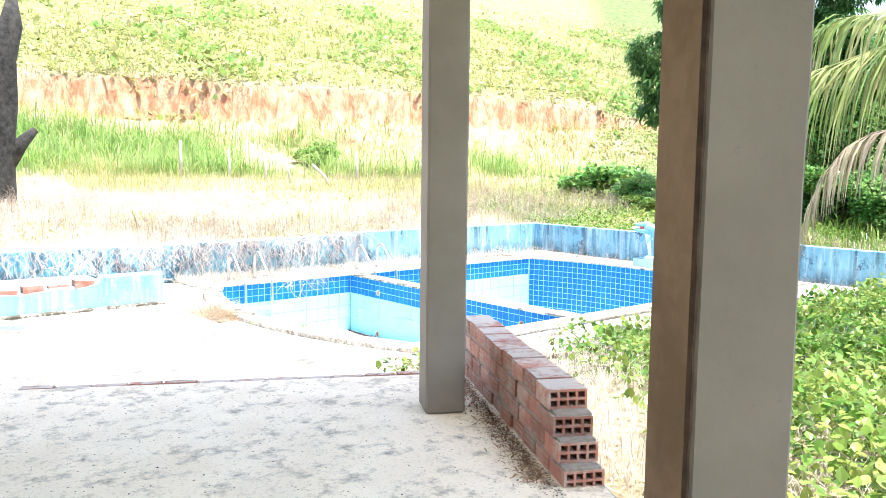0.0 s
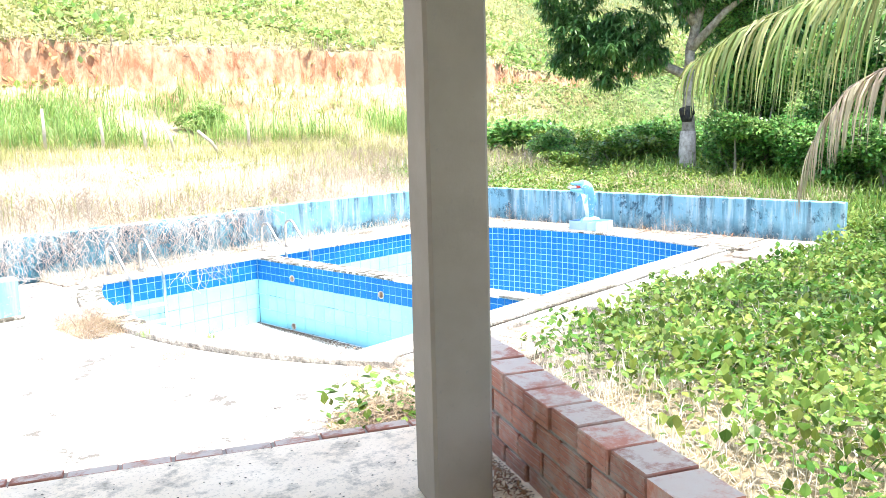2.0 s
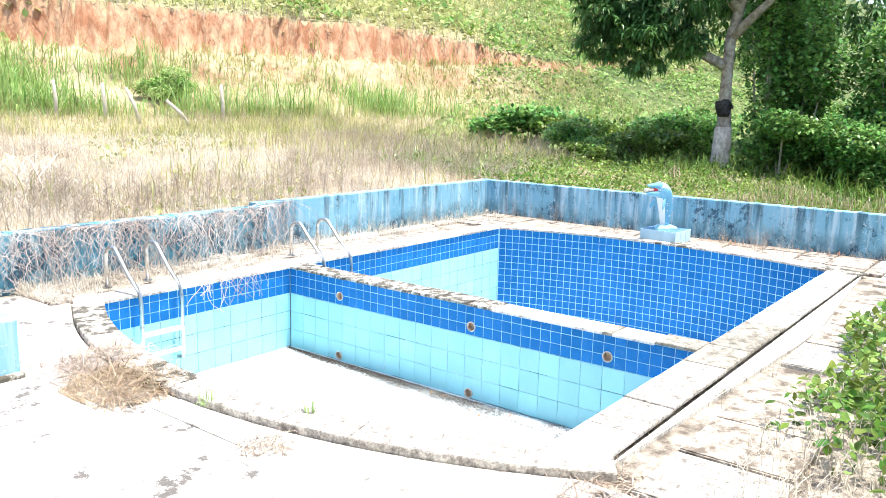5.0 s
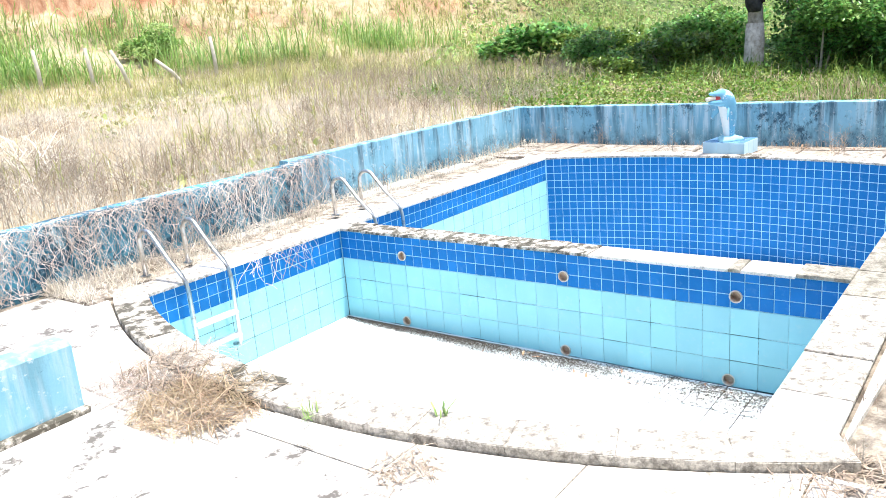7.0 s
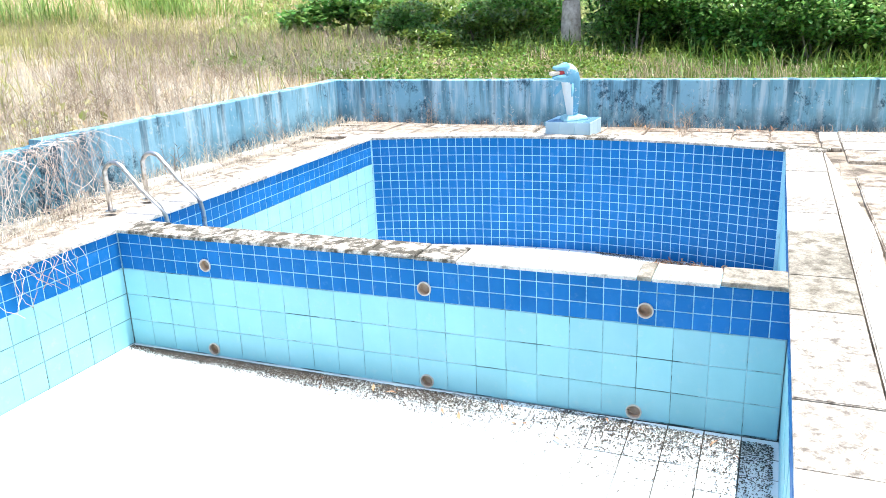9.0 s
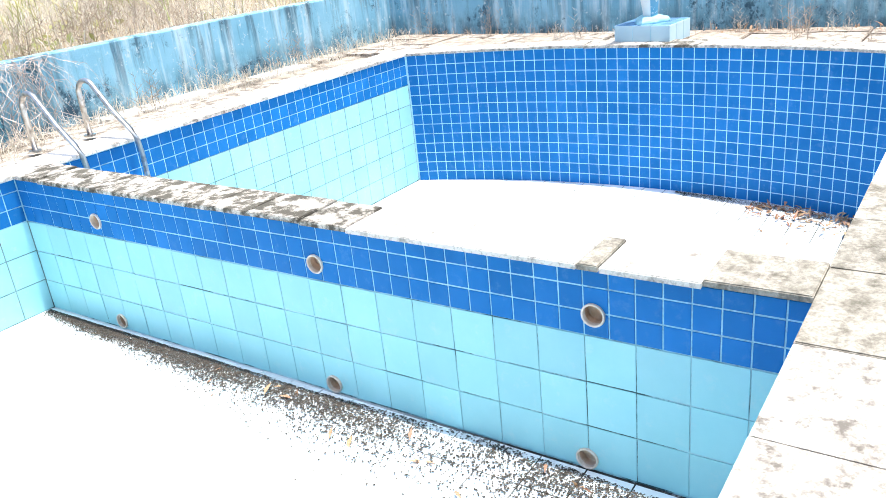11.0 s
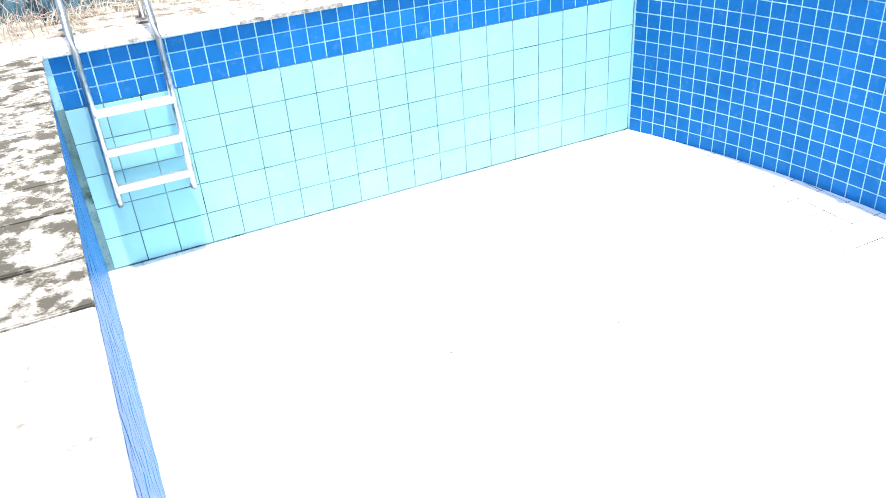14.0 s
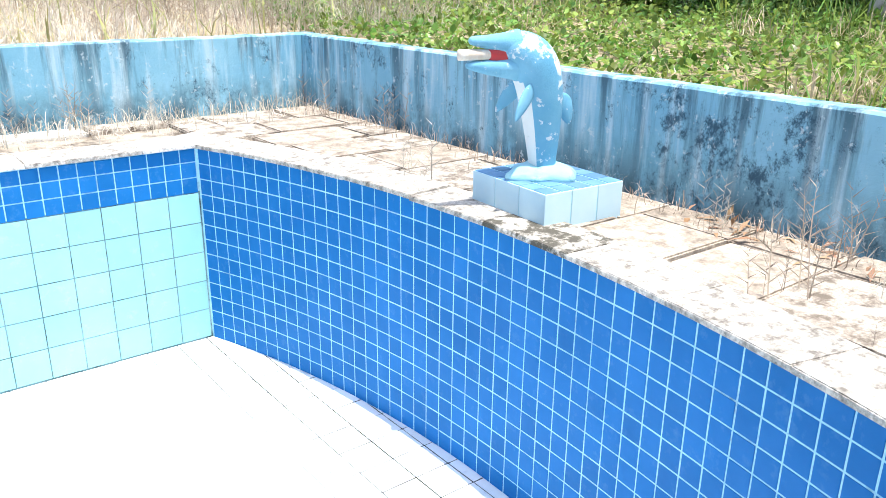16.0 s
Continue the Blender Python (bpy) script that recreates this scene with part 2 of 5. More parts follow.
def simple(name, c1, c2, rough=0.7, scale=10.0, amount=0.0, islands=False, metal=0.0):
    m, nt, b = material(name, rough, metal)
    c = blend(nt, cloud(nt, scale, 6, 0.7, lo=0.38, hi=0.62), c1, c2)
    if amount:
        c = spread(nt, c, amount, islands)
    paint(nt, b, c)
    relief(nt, b, cloud(nt, scale * 4, 6, 0.7, lo=0.2, hi=0.8), 0.3, 0.004)
    return m


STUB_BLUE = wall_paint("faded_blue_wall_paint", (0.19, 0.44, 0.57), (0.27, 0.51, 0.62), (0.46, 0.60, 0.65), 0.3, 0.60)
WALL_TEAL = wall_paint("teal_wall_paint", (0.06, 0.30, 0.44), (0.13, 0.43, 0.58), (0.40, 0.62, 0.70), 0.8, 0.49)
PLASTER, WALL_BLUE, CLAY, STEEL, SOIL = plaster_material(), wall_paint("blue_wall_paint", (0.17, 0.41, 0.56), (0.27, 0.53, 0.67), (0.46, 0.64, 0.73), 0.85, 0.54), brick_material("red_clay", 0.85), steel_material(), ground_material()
MORTAR = simple("grey_mortar", (0.36, 0.33, 0.30), (0.26, 0.23, 0.20), 0.95, 30)
RUST_PLASTER = simple("stained_plaster", (0.165, 0.10, 0.052), (0.25, 0.16, 0.095), 0.85, 3)
BARK = simple("grey_bark", (0.20, 0.165, 0.135), (0.46, 0.41, 0.35), 0.95, 9)
BARK_LIME = simple("limewashed_bark", (0.66, 0.61, 0.54), (0.32, 0.27, 0.22), 0.95, 7)
BARK_BURNT = simple("charred_bark", (0.012, 0.012, 0.012), (0.055, 0.052, 0.048), 0.95, 7)
POLE = simple("weathered_pole", (0.42, 0.38, 0.32), (0.60, 0.55, 0.47), 0.9, 8)
STRAW = leafy("dry_straw", (0.58, 0.52, 0.43), (0.74, 0.70, 0.62), 0.8, 0.3, 0.015)
STALK = leafy("brown_stalks", (0.34, 0.27, 0.21), (0.52, 0.44, 0.36), 0.8, 0.35, 0.01, trans=0.15)
HAY = leafy("brown_hay", (0.41, 0.32, 0.22), (0.56, 0.46, 0.34), 0.8, 0.4, 0.02)
VINE = leafy("dead_vine", (0.48, 0.40, 0.35), (0.76, 0.69, 0.63), 0.8, 0.45, 0.015, trans=0.1)
GRASS = leafy("green_grass", (0.22, 0.38, 0.09), (0.40, 0.52, 0.20))
PASTURE = leafy("yellow_green_pasture", (0.33, 0.36, 0.12), (0.55, 0.52, 0.26))
CREEPER = leafy("creeper_leaves", (0.11, 0.215, 0.035), (0.25, 0.35, 0.085), 0.28, 0.5, 0.035)
SHRUB = leafy("shrub_leaves", (0.13, 0.30, 0.075), (0.26, 0.44, 0.135), 0.28, 0.65, 0.035)
MANGO = leafy("dark_tree_leaves", (0.055, 0.145, 0.045), (0.12, 0.25, 0.075), 0.3, 0.45, 0.02)
PALM = leafy("palm_green", (0.20, 0.27, 0.07), (0.46, 0.46, 0.22), 0.28, 0.5, 0.035)
PALM_DRY = leafy("palm_dry", (0.36, 0.28, 0.19), (0.52, 0.44, 0.32), 0.7, 0.25)
LITTER = leafy("fallen_leaves", (0.26, 0.14, 0.08), (0.42, 0.27, 0.17), 0.7, 0.4, 0.02, trans=0.1)
DIRT = simple("black_dirt", (0.035, 0.03, 0.025), (0.09, 0.075, 0.06), 0.95, 40, 0.4, True)
DOLPHIN_BLUE = mouldy("chipped_blue_paint", (0.10, 0.33, 0.51), (0.21, 0.47, 0.63), (0.60, 0.68, 0.72), 0.57, 0.60, 15.0, fine=0.70)
DOLPHIN_WORN = mouldy("worn_blue_paint", (0.10, 0.33, 0.51), (0.21, 0.47, 0.63), (0.66, 0.72, 0.75), 0.48, 0.53, 12.0, fine=0.70)
WHITE_PAINT = mouldy("white_paint", (0.78, 0.78, 0.76), (0.72, 0.74, 0.74), (0.40, 0.42, 0.42), 0.62, 0.70, 12.0, fine=0.66)
RED_PAINT = simple("red_paint", (0.55, 0.03, 0.04), (0.45, 0.04, 0.04), 0.5)
PVC = simple("old_plastic_pipe", (0.74, 0.69, 0.62), (0.60, 0.50, 0.40), 0.5, 15)
BORE = simple("inside_of_pipe", (0.72, 0.56, 0.43), (0.50, 0.33, 0.22), 0.8)
HOLE = simple("dark_bore", (0.05, 0.03, 0.02), (0.10, 0.06, 0.04), 0.9)


# ---- building helpers ----
def mesh_from(name, verts, faces, mat, smooth=False):
    """A mesh from arrays of places and of faces with one number of corners."""
    verts, faces = np.asarray(verts, np.float32), np.asarray(faces, np.int32)
    me = bpy.data.meshes.new(name)
    me.vertices.add(len(verts))
    me.vertices.foreach_set("co", verts.ravel())
    me.loops.add(faces.size)
    me.loops.foreach_set("vertex_index", faces.ravel())
    me.polygons.add(len(faces))
    me.polygons.foreach_set("loop_start", np.arange(0, faces.size, faces.shape[1], dtype=np.int32))
    me.update(calc_edges=True)
    me.validate()
    me.polygons.foreach_set("use_smooth", np.full(len(faces), bool(smooth)))
    if mat:
        me.materials.append(mat)
    return me


def under(ob, parent):
    if parent:
        ob.parent = parent
    return ob


def part(name, bm, mat, parent=None, label="", smooth=False):
    me = bpy.data.meshes.new(name)
    bm.normal_update()
    bm.to_mesh(me)
    bm.free()
    me.materials.append(mat)
    if smooth:
        me.polygons.foreach_set("use_smooth", np.ones(len(me.polygons), bool))
    ob = under(new(name, me), parent)
    if label:
        ob["label"] = label
    return ob


def thing(name, label, category, m=None, group="", kind=""):
    ob = new(name)
    ob.empty_display_size = 0.1
    if m is not None:
        ob.matrix_basis = m
    return tagged(ob, label, category, group, kind)


def block(bm, x0, x1, y0, y1, z0, z1, bevel=0.0):
    """A box, with its edges broken by bevel."""
    got = bmesh.ops.create_cube(bm, size=1.0, matrix=Matrix.Translation(((x0 + x1) / 2, (y0 + y1) / 2, (z0 + z1) / 2)) @ Matrix.Diagonal((x1 - x0, y1 - y0, z1 - z0, 1)))
    if bevel:
        edges = list({e for v in got["verts"] for e in v.link_edges})
        bmesh.ops.bevel(bm, geom=edges, offset=bevel, segments=1, affect="EDGES")
    return bm


def tube(bm, points, radii, sides=8, side=None):
    """A round bar along points, closed at its ends."""
    rings = []
    pts = [Vector(p) for p in points]
    for i, p in enumerate(pts):
        d = (pts[min(i + 1, len(pts) - 1)] - pts[max(i - 1, 0)]).normalized()
        a = d.cross(Vector((0, 0, 1)) if abs(d.z) < 0.9 else Vector((1, 0, 0))).normalized()
        if side:
            a = (Vector(side) - d * d.dot(Vector(side))).normalized()
        b = d.cross(a)
        r = float(radii[i] if isinstance(radii, (list, tuple)) else radii)
        rings.append([bm.verts.new(p + r * (math.cos(t) * a + math.sin(t) * b)) for t in (2 * math.pi * k / sides for k in range(sides))])
    for r0, r1 in zip(rings, rings[1:]):
        for k in range(sides):
            bm.faces.new((r0[k], r0[(k + 1) % sides], r1[(k + 1) % sides], r1[k]))
    bm.faces.new(rings[0][::-1])
    bm.faces.new(rings[-1])
    bmesh.ops.recalc_face_normals(bm, faces=bm.faces[:])
    return bm


def scatter(name, template, faces, pos, yaw, tilt, size, mat, label, category, lean=None):
    """One object of many copies of a small leaf or blade, standing at pos. Lies in x-y or stands in z, turned by yaw after tilt about x."""
    tv, tf = np.asarray(template, float), np.asarray(faces, int)
    n, k = len(pos), len(tv)
    size = np.asarray(size, float)
    v = tv[None] * (size[:, None, None] if size.ndim == 1 else size[:, None, :])
    c, s = np.cos(tilt)[:, None], np.sin(tilt)[:, None]
    y, z = v[..., 1] * c - v[..., 2] * s, v[..., 1] * s + v[..., 2] * c
    x = v[..., 0]
    c, s = np.cos(yaw)[:, None], np.sin(yaw)[:, None]
    out = np.stack([x * c - y * s, x * s + y * c, z], -1) + np.asarray(pos)[:, None]
    idx = tf[None] + (np.arange(n) * k)[:, None, None]
    ob = new(name, mesh_from(name, out.reshape(-1, 3), idx.reshape(-1, tf.shape[1]), mat))
    return tagged(ob, label, category, kind="stuff")


RNG = np.random.default_rng(7)


def brush_shape():
    """A dead weed: a thin bent stem with alternate side twigs."""
    r = random.Random(12)
    v, f = [(-0.011, 0, 0), (0.011, 0, 0), (0.006, 0.04, 0.55), (-0.006, 0.04, 0.55), (0.0, 0.10, 1.0)], [(0, 1, 2), (0, 2, 3), (3, 2, 4)]
    for k in range(9):
        h = 0.22 + 0.08 * k
        a, ln = 2.4 * k, r.uniform(0.18, 0.34) * (1.1 - 0.6 * h)
        b, c = (0.0, 0.06 * h, h), (ln * math.cos(a), 0.06 * h + ln * math.sin(a), h + ln * r.uniform(0.5, 1.0))
        i = len(v)
        v += [(b[0], b[1], b[2] - 0.010), (b[0], b[1], b[2] + 0.010), c]
        f.append((i, i + 1, i + 2))
    return v, f


BRUSH, BRUSH_F = brush_shape()
ARCH = [(-0.012, 0, 0), (0.012, 0, 0), (-0.011, 0.12, 0.5), (0.011, 0.12, 0.5), (-0.008, 0.42, 0.82), (0.008, 0.42, 0.82), (0.0, 0.85, 0.86)]
ARCH_F = [(0, 1, 3), (0, 3, 2), (2, 3, 5), (2, 5, 4), (4, 5, 6)]
LEAF = [(0, 0, 0), (0.38, 0.40, 0.06), (0, 0.45, 0), (-0.38, 0.40, 0.06), (0.26, 0.75, 0.03), (0, 1.0, -0.06), (-0.26, 0.75, 0.03)]
LEAF_F = [(0, 1, 2), (0, 2, 3), (2, 1, 4), (2, 4, 5), (2, 5, 6), (2, 6, 3)]
LANCE = [(0, 0, 0), (0.11, 0.4, 0.03), (0, 0.45, 0), (-0.11, 0.4, 0.03), (0, 1.0, -0.22)]
LANCE_F = [(0, 1, 2), (0, 2, 3), (2, 1, 4), (2, 4, 3)]


# ---- ground ----
BANK = (0.262, 0.965)


def smooth(a, b, v):
    t = np.clip((v - a) / (b - a), 0, 1)
    return t * t * (3 - 2 * t)


def waves(x, y, seed=0):
    """Cheap, repeatable unevenness between about -1 and 1."""
    r = np.random.default_rng(seed)
    out = 0
    for k in range(1, 7):
        a, p, q = r.uniform(0, 6.28, 3)
        f = 0.35 * 1.8 ** k
        out = out + np.sin(f * (x * np.cos(a) + y * np.sin(a)) + p + np.sin(f * 0.6 * (y * np.cos(a) - x * np.sin(a)) + q)) / 1.5 ** k
    return out * 0.6


def land(x, y):
    """Height of the ground."""
    s = BANK[0] * x + BANK[1] * y
    w = waves(x * 0.5, y * 0.5, 3)
    s2 = s + 1.0 * w + 0.6 * waves(x * 1.5, y * 1.5, 5) + 0.30 * waves(x * 4.1, y * 4.1, 6)
    z = 0.40 + 0.45 * smooth(13, 24, s) + 0.75 * smooth(24, 30, s) + 0.9 * smooth(29, 34, s)
    fade = 1 - 0.8 * smooth(27, 40, x)
    z = z + fade * (1.0 * smooth(31.8, 34.6, s2) + 1.5 * smooth(34.45, 34.85, s2)) + 2.5 * (1 - fade) * smooth(30, 38, s) + 0.33 * np.maximum(s - 35, 0) + 0.12 * w * smooth(20, 40, s)
    z = z + 0.03 * waves(x * 2, y * 2, 9) * smooth(12, 14, s)
    z = np.minimum(z, 40 + 0.5 * waves(x * 0.05, y * 0.05, 2))
    side = 1 - smooth(6.4, 12.0, y + 0.35 * np.maximum(x - 13.9, 0))
    z = z * (1 - side) + side * (0.02 + 0.02 * np.maximum(x - 14, 0))
    near = (1 - smooth(14.05, 14.3, x)) * (1 - smooth(12.28, 12.52, y))
    z = z * (1 - near) + near * (-0.10 + 0.05 * smooth(5.6, 4.6, y))
    return z - 1.9 * smooth(5.15, 5.5, x) * (1 - smooth(13.2, 13.5, x)) * smooth(6.15, 6.45, y) * (1 - smooth(11.2, 11.5, y))


def build_ground():
    xs = np.concatenate([np.linspace(-140, -5, 28)[:-1], np.arange(-5, 44, 0.25), np.linspace(44, 260, 40)])
    ys = np.concatenate([np.linspace(-140, -6, 28)[:-1], np.arange(-6, 46, 0.25), np.linspace(46, 260, 50)])
    gx, gy = np.meshgrid(xs, ys)
    v = np.stack([gx, gy, land(gx, gy)], -1).reshape(-1, 3)
    w, h = len(xs), len(ys)
    a = (np.arange(h - 1)[:, None] * w + np.arange(w - 1)[None]).ravel()
    f = np.stack([a, a + 1, a + w + 1, a + w], -1)
    ob = new("ground", mesh_from("ground", v, f, SOIL, True))
    tagged(ob, "straw-coloured earth rising to an eroded orange bank and hill", "ground", kind="structure")


build_ground()

# ---- the pool ----
XD0, XD1 = 8.45, 8.70          # dividing wall
YL, YR = 11.01, 6.48           # long walls
DEEP, SHALLOW = -1.305, -0.885
ARC_C, ARC_R = (6.52, 8.745), 6.43    # far end
FRONT_C = (10.47, 8.65)              # near end
FRONT_IN, FRONT_OUT = 4.79, 5.03


def arc_x(y, c, r, sign):
    return c[0] + sign * math.sqrt(r * r - (y - c[1]) ** 2)


def tile_mesh(name, w, h, mat, d=0.003, b=0.0012):
    """One tile facing -y with a cushioned edge; its back at y = 0, its lower left corner at the origin."""
    v = [(0, 0, 0), (w, 0, 0), (w, 0, h), (0, 0, h), (0, -d + b, 0), (w, -d + b, 0), (w, -d + b, h), (0, -d + b, h), (b, -d, b), (w - b, -d, b), (w - b, -d, h - b), (b, -d, h - b)]
    f = [(0, 1, 5, 4), (1, 2, 6, 5), (2, 3, 7, 6), (3, 0, 4, 7), (4, 5, 9, 8), (5, 6, 10, 9), (6, 7, 11, 10), (7, 4, 8, 11), (8, 9, 10, 11)]
    return mesh_from(name, v, f, mat)


G = 0.0072
SMALL = tile_mesh("dark_tile", 0.1 - G, 0.1 - G, TILE_DARK)
SMALL_CUT = tile_mesh("cut_dark_tile", 0.1 - G, 0.066, TILE_DARK)
SMALL_LOW = tile_mesh("cut_dark_tile", 0.1 - G, 0.080, TILE_DARK)
LARGE = tile_mesh("pale_tile", 0.2 - 0.006, 0.2 - 0.006, TILE_LIGHT)
LARGE_CUT = tile_mesh("pale_tile_cut", 0.180, 0.2 - 0.006, TILE_LIGHT)
PAVE = tile_mesh("floor_tile", 0.2 - 0.007, 0.2 - 0.007, TILE_FLOOR)


def structure(name, bm, mat, label, category, smooth_faces=False):
    ob = part(name, bm, mat, smooth=smooth_faces)
    return tagged(ob, label, category, kind="structure")


def joined(name, data, poses, parent):
    """Tiles past the counted ones, as one mesh."""
    base = np.array([v.co for v in data.vertices])
    faces = np.array([p.vertices[:] for p in data.polygons])
    rot = np.array([np.array(m) for m in poses])
    v = np.einsum("nij,kj->nki", rot[:, :3, :3], base) + rot[:, None, :3, 3]
    f = faces[None] + (np.arange(len(poses)) * len(base))[:, None, None]
    ob = under(new(name, mesh_from(name, v.reshape(-1, 3), f.reshape(-1, 4), data.materials[0])), parent)
    ob["kind"] = "stuff"
    return ob


def lay(name, data, poses, parent):
    for m in poses:
        ob = under(new(name, data), parent)
        ob.matrix_basis = m


def jitter(m, k):
    """A hair out of line, as tiles are."""
    r = random.Random(k)
    return m @ pose(0, r.uniform(-0.0008, 0.0008), 0, r.uniform(-0.35, 0.35), 0, r.uniform(-0.35, 0.35))


def run_of(x, y, turn, n, step, z0, rows, rise=0.0):
    """Poses of rows of tiles along a straight wall."""
    base = pose(x, y, z0, 0, 0, turn)
    return [jitter(base @ Matrix.Translation((i * step, 0, j * (rise or step))), i * 31 + j + int(x * 7)) for j in range(rows) for i in range(n)]


TOP = -0.012


def build_pool():
    # Dividing wall with two rows of pipe mouths
    bm = block(bmesh.new(), XD0 + 0.008, XD1 - 0.008, YR, YL, -0.285, TOP)
    block(bm, XD0 + 0.009, XD1 - 0.009, YR, YL, DEEP - 0.1, -0.286)
    wall = structure("wall_divider", bm, GROUT_PALE, "tiled dividing wall between the two pool basins", "pool wall")
    n = int((YL - YR) / 0.1)
    lay("dark_tile", SMALL, run_of(XD0 + 0.008, YL - 0.003, -90, 46, 0.0987, -0.283, 2, 0.1), wall)
    lay("dark_tile", SMALL_CUT, run_of(XD0 + 0.008, YL - 0.003, -90, 46, 0.0987, -0.083, 1, 0.1), wall)
    lay("pale_tile", LARGE, run_of(XD0 + 0.008, YL - 0.003, -90, 22, 0.1974, -0.883, 3, 0.2), wall)
    wall.data.materials.append(GROUT_MIXED)
    for fc in wall.data.polygons:
        fc.material_index = int(fc.center.z < -0.3)
    lay("pale_tile", LARGE_CUT, run_of(XD0 + 0.008, YL - 0.003 - 22 * 0.1974, -90, 1, 0.2, -0.883, 3), wall)
    joined("tile_field", SMALL, run_of(XD1 - 0.008, YR + 0.003, 90, n, 0.1, DEEP + 0.0, 13)[:n * 12], wall)
    # Long wall on the field side
    bm = block(bmesh.new(), 6.22, 12.75, YL + 0.008, YL + 0.2, -0.29, TOP)
    block(bm, 6.22, 12.75, YL + 0.009, YL + 0.199, DEEP - 0.1, -0.291)
    wall = structure("wall_field_side", bm, GROUT_PALE, "tiled long pool wall in full sun", "pool wall")
    wall.data.materials.append(GROUT_DARK)
    for fc in wall.data.polygons:
        fc.material_index = int(fc.center.z < -0.3)
    lay("dark_tile", SMALL, run_of(12.537 - 3.8, YL + 0.008, 0, 38, 0.1, -0.297, 2), wall)
    lay("dark_tile", SMALL_LOW, run_of(12.537 - 3.8, YL + 0.008, 0, 38, 0.1, -0.097, 1), wall)
    lay("pale_tile", LARGE, run_of(12.537 - 3.8, YL + 0.008, 0, 19, 0.2, -1.297, 5), wall)
    lay("dark_tile", SMALL, run_of(XD0 - 2.191, YL + 0.008, 0, 22, 0.1, -0.283, 2), wall)
    lay("dark_tile", SMALL_CUT, run_of(XD0 - 2.191, YL + 0.008, 0, 22, 0.1, -0.083, 1), wall)
    lay("pale_tile", LARGE, run_of(XD0 - 2.191, YL + 0.008, 0, 11, 0.2, -0.883, 3), wall)
    # Long wall on the path side
    bm = block(bmesh.new(), 6.22, 12.7, YR - 0.2, YR - 0.008, DEEP - 0.1, TOP)
    wall = structure("wall_path_side", bm, GROUT_PALE, "tiled long pool wall below the path", "pool wall")
    joined("tile_field", SMALL, run_of(12.5, YR - 0.008, 180, 38, 0.1, TOP - 0.3, 3) + run_of(XD0, YR - 0.008, 180, 21, 0.1, TOP - 0.3, 3), wall)
    joined("pale_tile_field", LARGE, run_of(12.5, YR - 0.008, 180, 19, 0.2, TOP - 1.3, 5) + run_of(XD0, YR - 0.008, 180, 11, 0.2, TOP - 0.7, 2), wall)
    # Curved far end, all dark tiles
    bm = bmesh.new()
    ys = np.linspace(YR - 0.25, YL + 0.25, 60)
    cols = []
    for y in ys:
        x = arc_x(y, ARC_C, ARC_R, 1)
        cols.append([bm.verts.new((x + 0.008, y, TOP)), bm.verts.new((x + 0.25, y, TOP)), bm.verts.new((x + 0.25, y, DEEP - 0.1)), bm.verts.new((x + 0.008, y, DEEP - 0.1))])
    for a, b in zip(cols, cols[1:]):
        for k in range(4):
            bm.faces.new((a[k], a[(k + 1) % 4], b[(k + 1) % 4], b[k]))
    bmesh.ops.recalc_face_normals(bm, faces=bm.faces[:])
    wall = structure("wall_curved_end", bm, GROUT_PALE, "curved pool end wall of small dark blue tiles", "pool wall")
    a0, a1 = math.asin((YL - ARC_C[1]) / ARC_R), math.asin((YR - ARC_C[1]) / ARC_R)
    n = int((a0 - a1) * ARC_R / 0.1)
    single, rest = [], []
    for i in range(n):
        a = a0 - 0.0004 - (i + 0.5) * 0.1 / ARC_R
        base = pose(ARC_C[0] + ARC_R * math.cos(a) + 0.009, ARC_C[1] + ARC_R * math.sin(a), TOP, 0, 0, math.degrees(a) - 90) @ Matrix.Translation((-0.05 + G / 2, 0, 0))
        for j in range(13):
            m = jitter(base @ Matrix.Translation((0, 0, -0.1 * (j + 1) + G / 2)), i * 17 + j)
            (single if 14 <= i < 37 else rest).append(m)
    lay("dark_tile", SMALL, single, wall)
    joined("tile_field", SMALL, rest, wall)
    # Curved near end of the shallow basin
    bm = bmesh.new()
    ys = np.linspace(YR - 0.2, YL + 0.2, 50)
    cols = []
    for y in ys:
        x = arc_x(y, FRONT_C, FRONT_IN, -1)
        cols.append([bm.verts.new((x, y, TOP)), bm.verts.new((x - 0.2, y, TOP)), bm.verts.new((x - 0.2, y, SHALLOW - 0.1)), bm.verts.new((x, y, SHALLOW - 0.1))])
    for a, b in zip(cols, cols[1:]):
        for k in range(4):
            bm.faces.new((a[k], a[(k + 1) % 4], b[(k + 1) % 4], b[k]))
    bmesh.ops.recalc_face_normals(bm, faces=bm.faces[:])
    structure("wall_curved_front", bm, GROUT_PALE, "curved near wall of the shallow basin", "pool wall")
    # Floors
    bm = block(bmesh.new(), XD1 - 0.05, 13.1, YR - 0.1, YL + 0.1, DEEP - 0.2, DEEP - 0.007)
    floor = structure("floor_deep_basin", bm, GROUT_DEEP, "pale tiled floor of the deep empty basin", "floor")
    cells = [(XD1 + 0.2 * i, YR + 0.03 + 0.2 * j) for i in range(22) for j in range(23) if YR + 0.2 * j < YL - 0.02 and XD1 + 0.2 * i < arc_x(YR + 0.1 + 0.2 * j, ARC_C, ARC_R, 1) + 0.05]
    poses = [jitter(pose(x, y, DEEP - 0.007, -90, 0, 0) @ pose(0, 0, 0), int(x * 50 + y * 900)) for x, y in cells]
    near = [m for m in poses if 10.6 < m.translation.x or (m.translation.y < 7.5)]
    lay("floor_tile", PAVE, near[:300], floor)
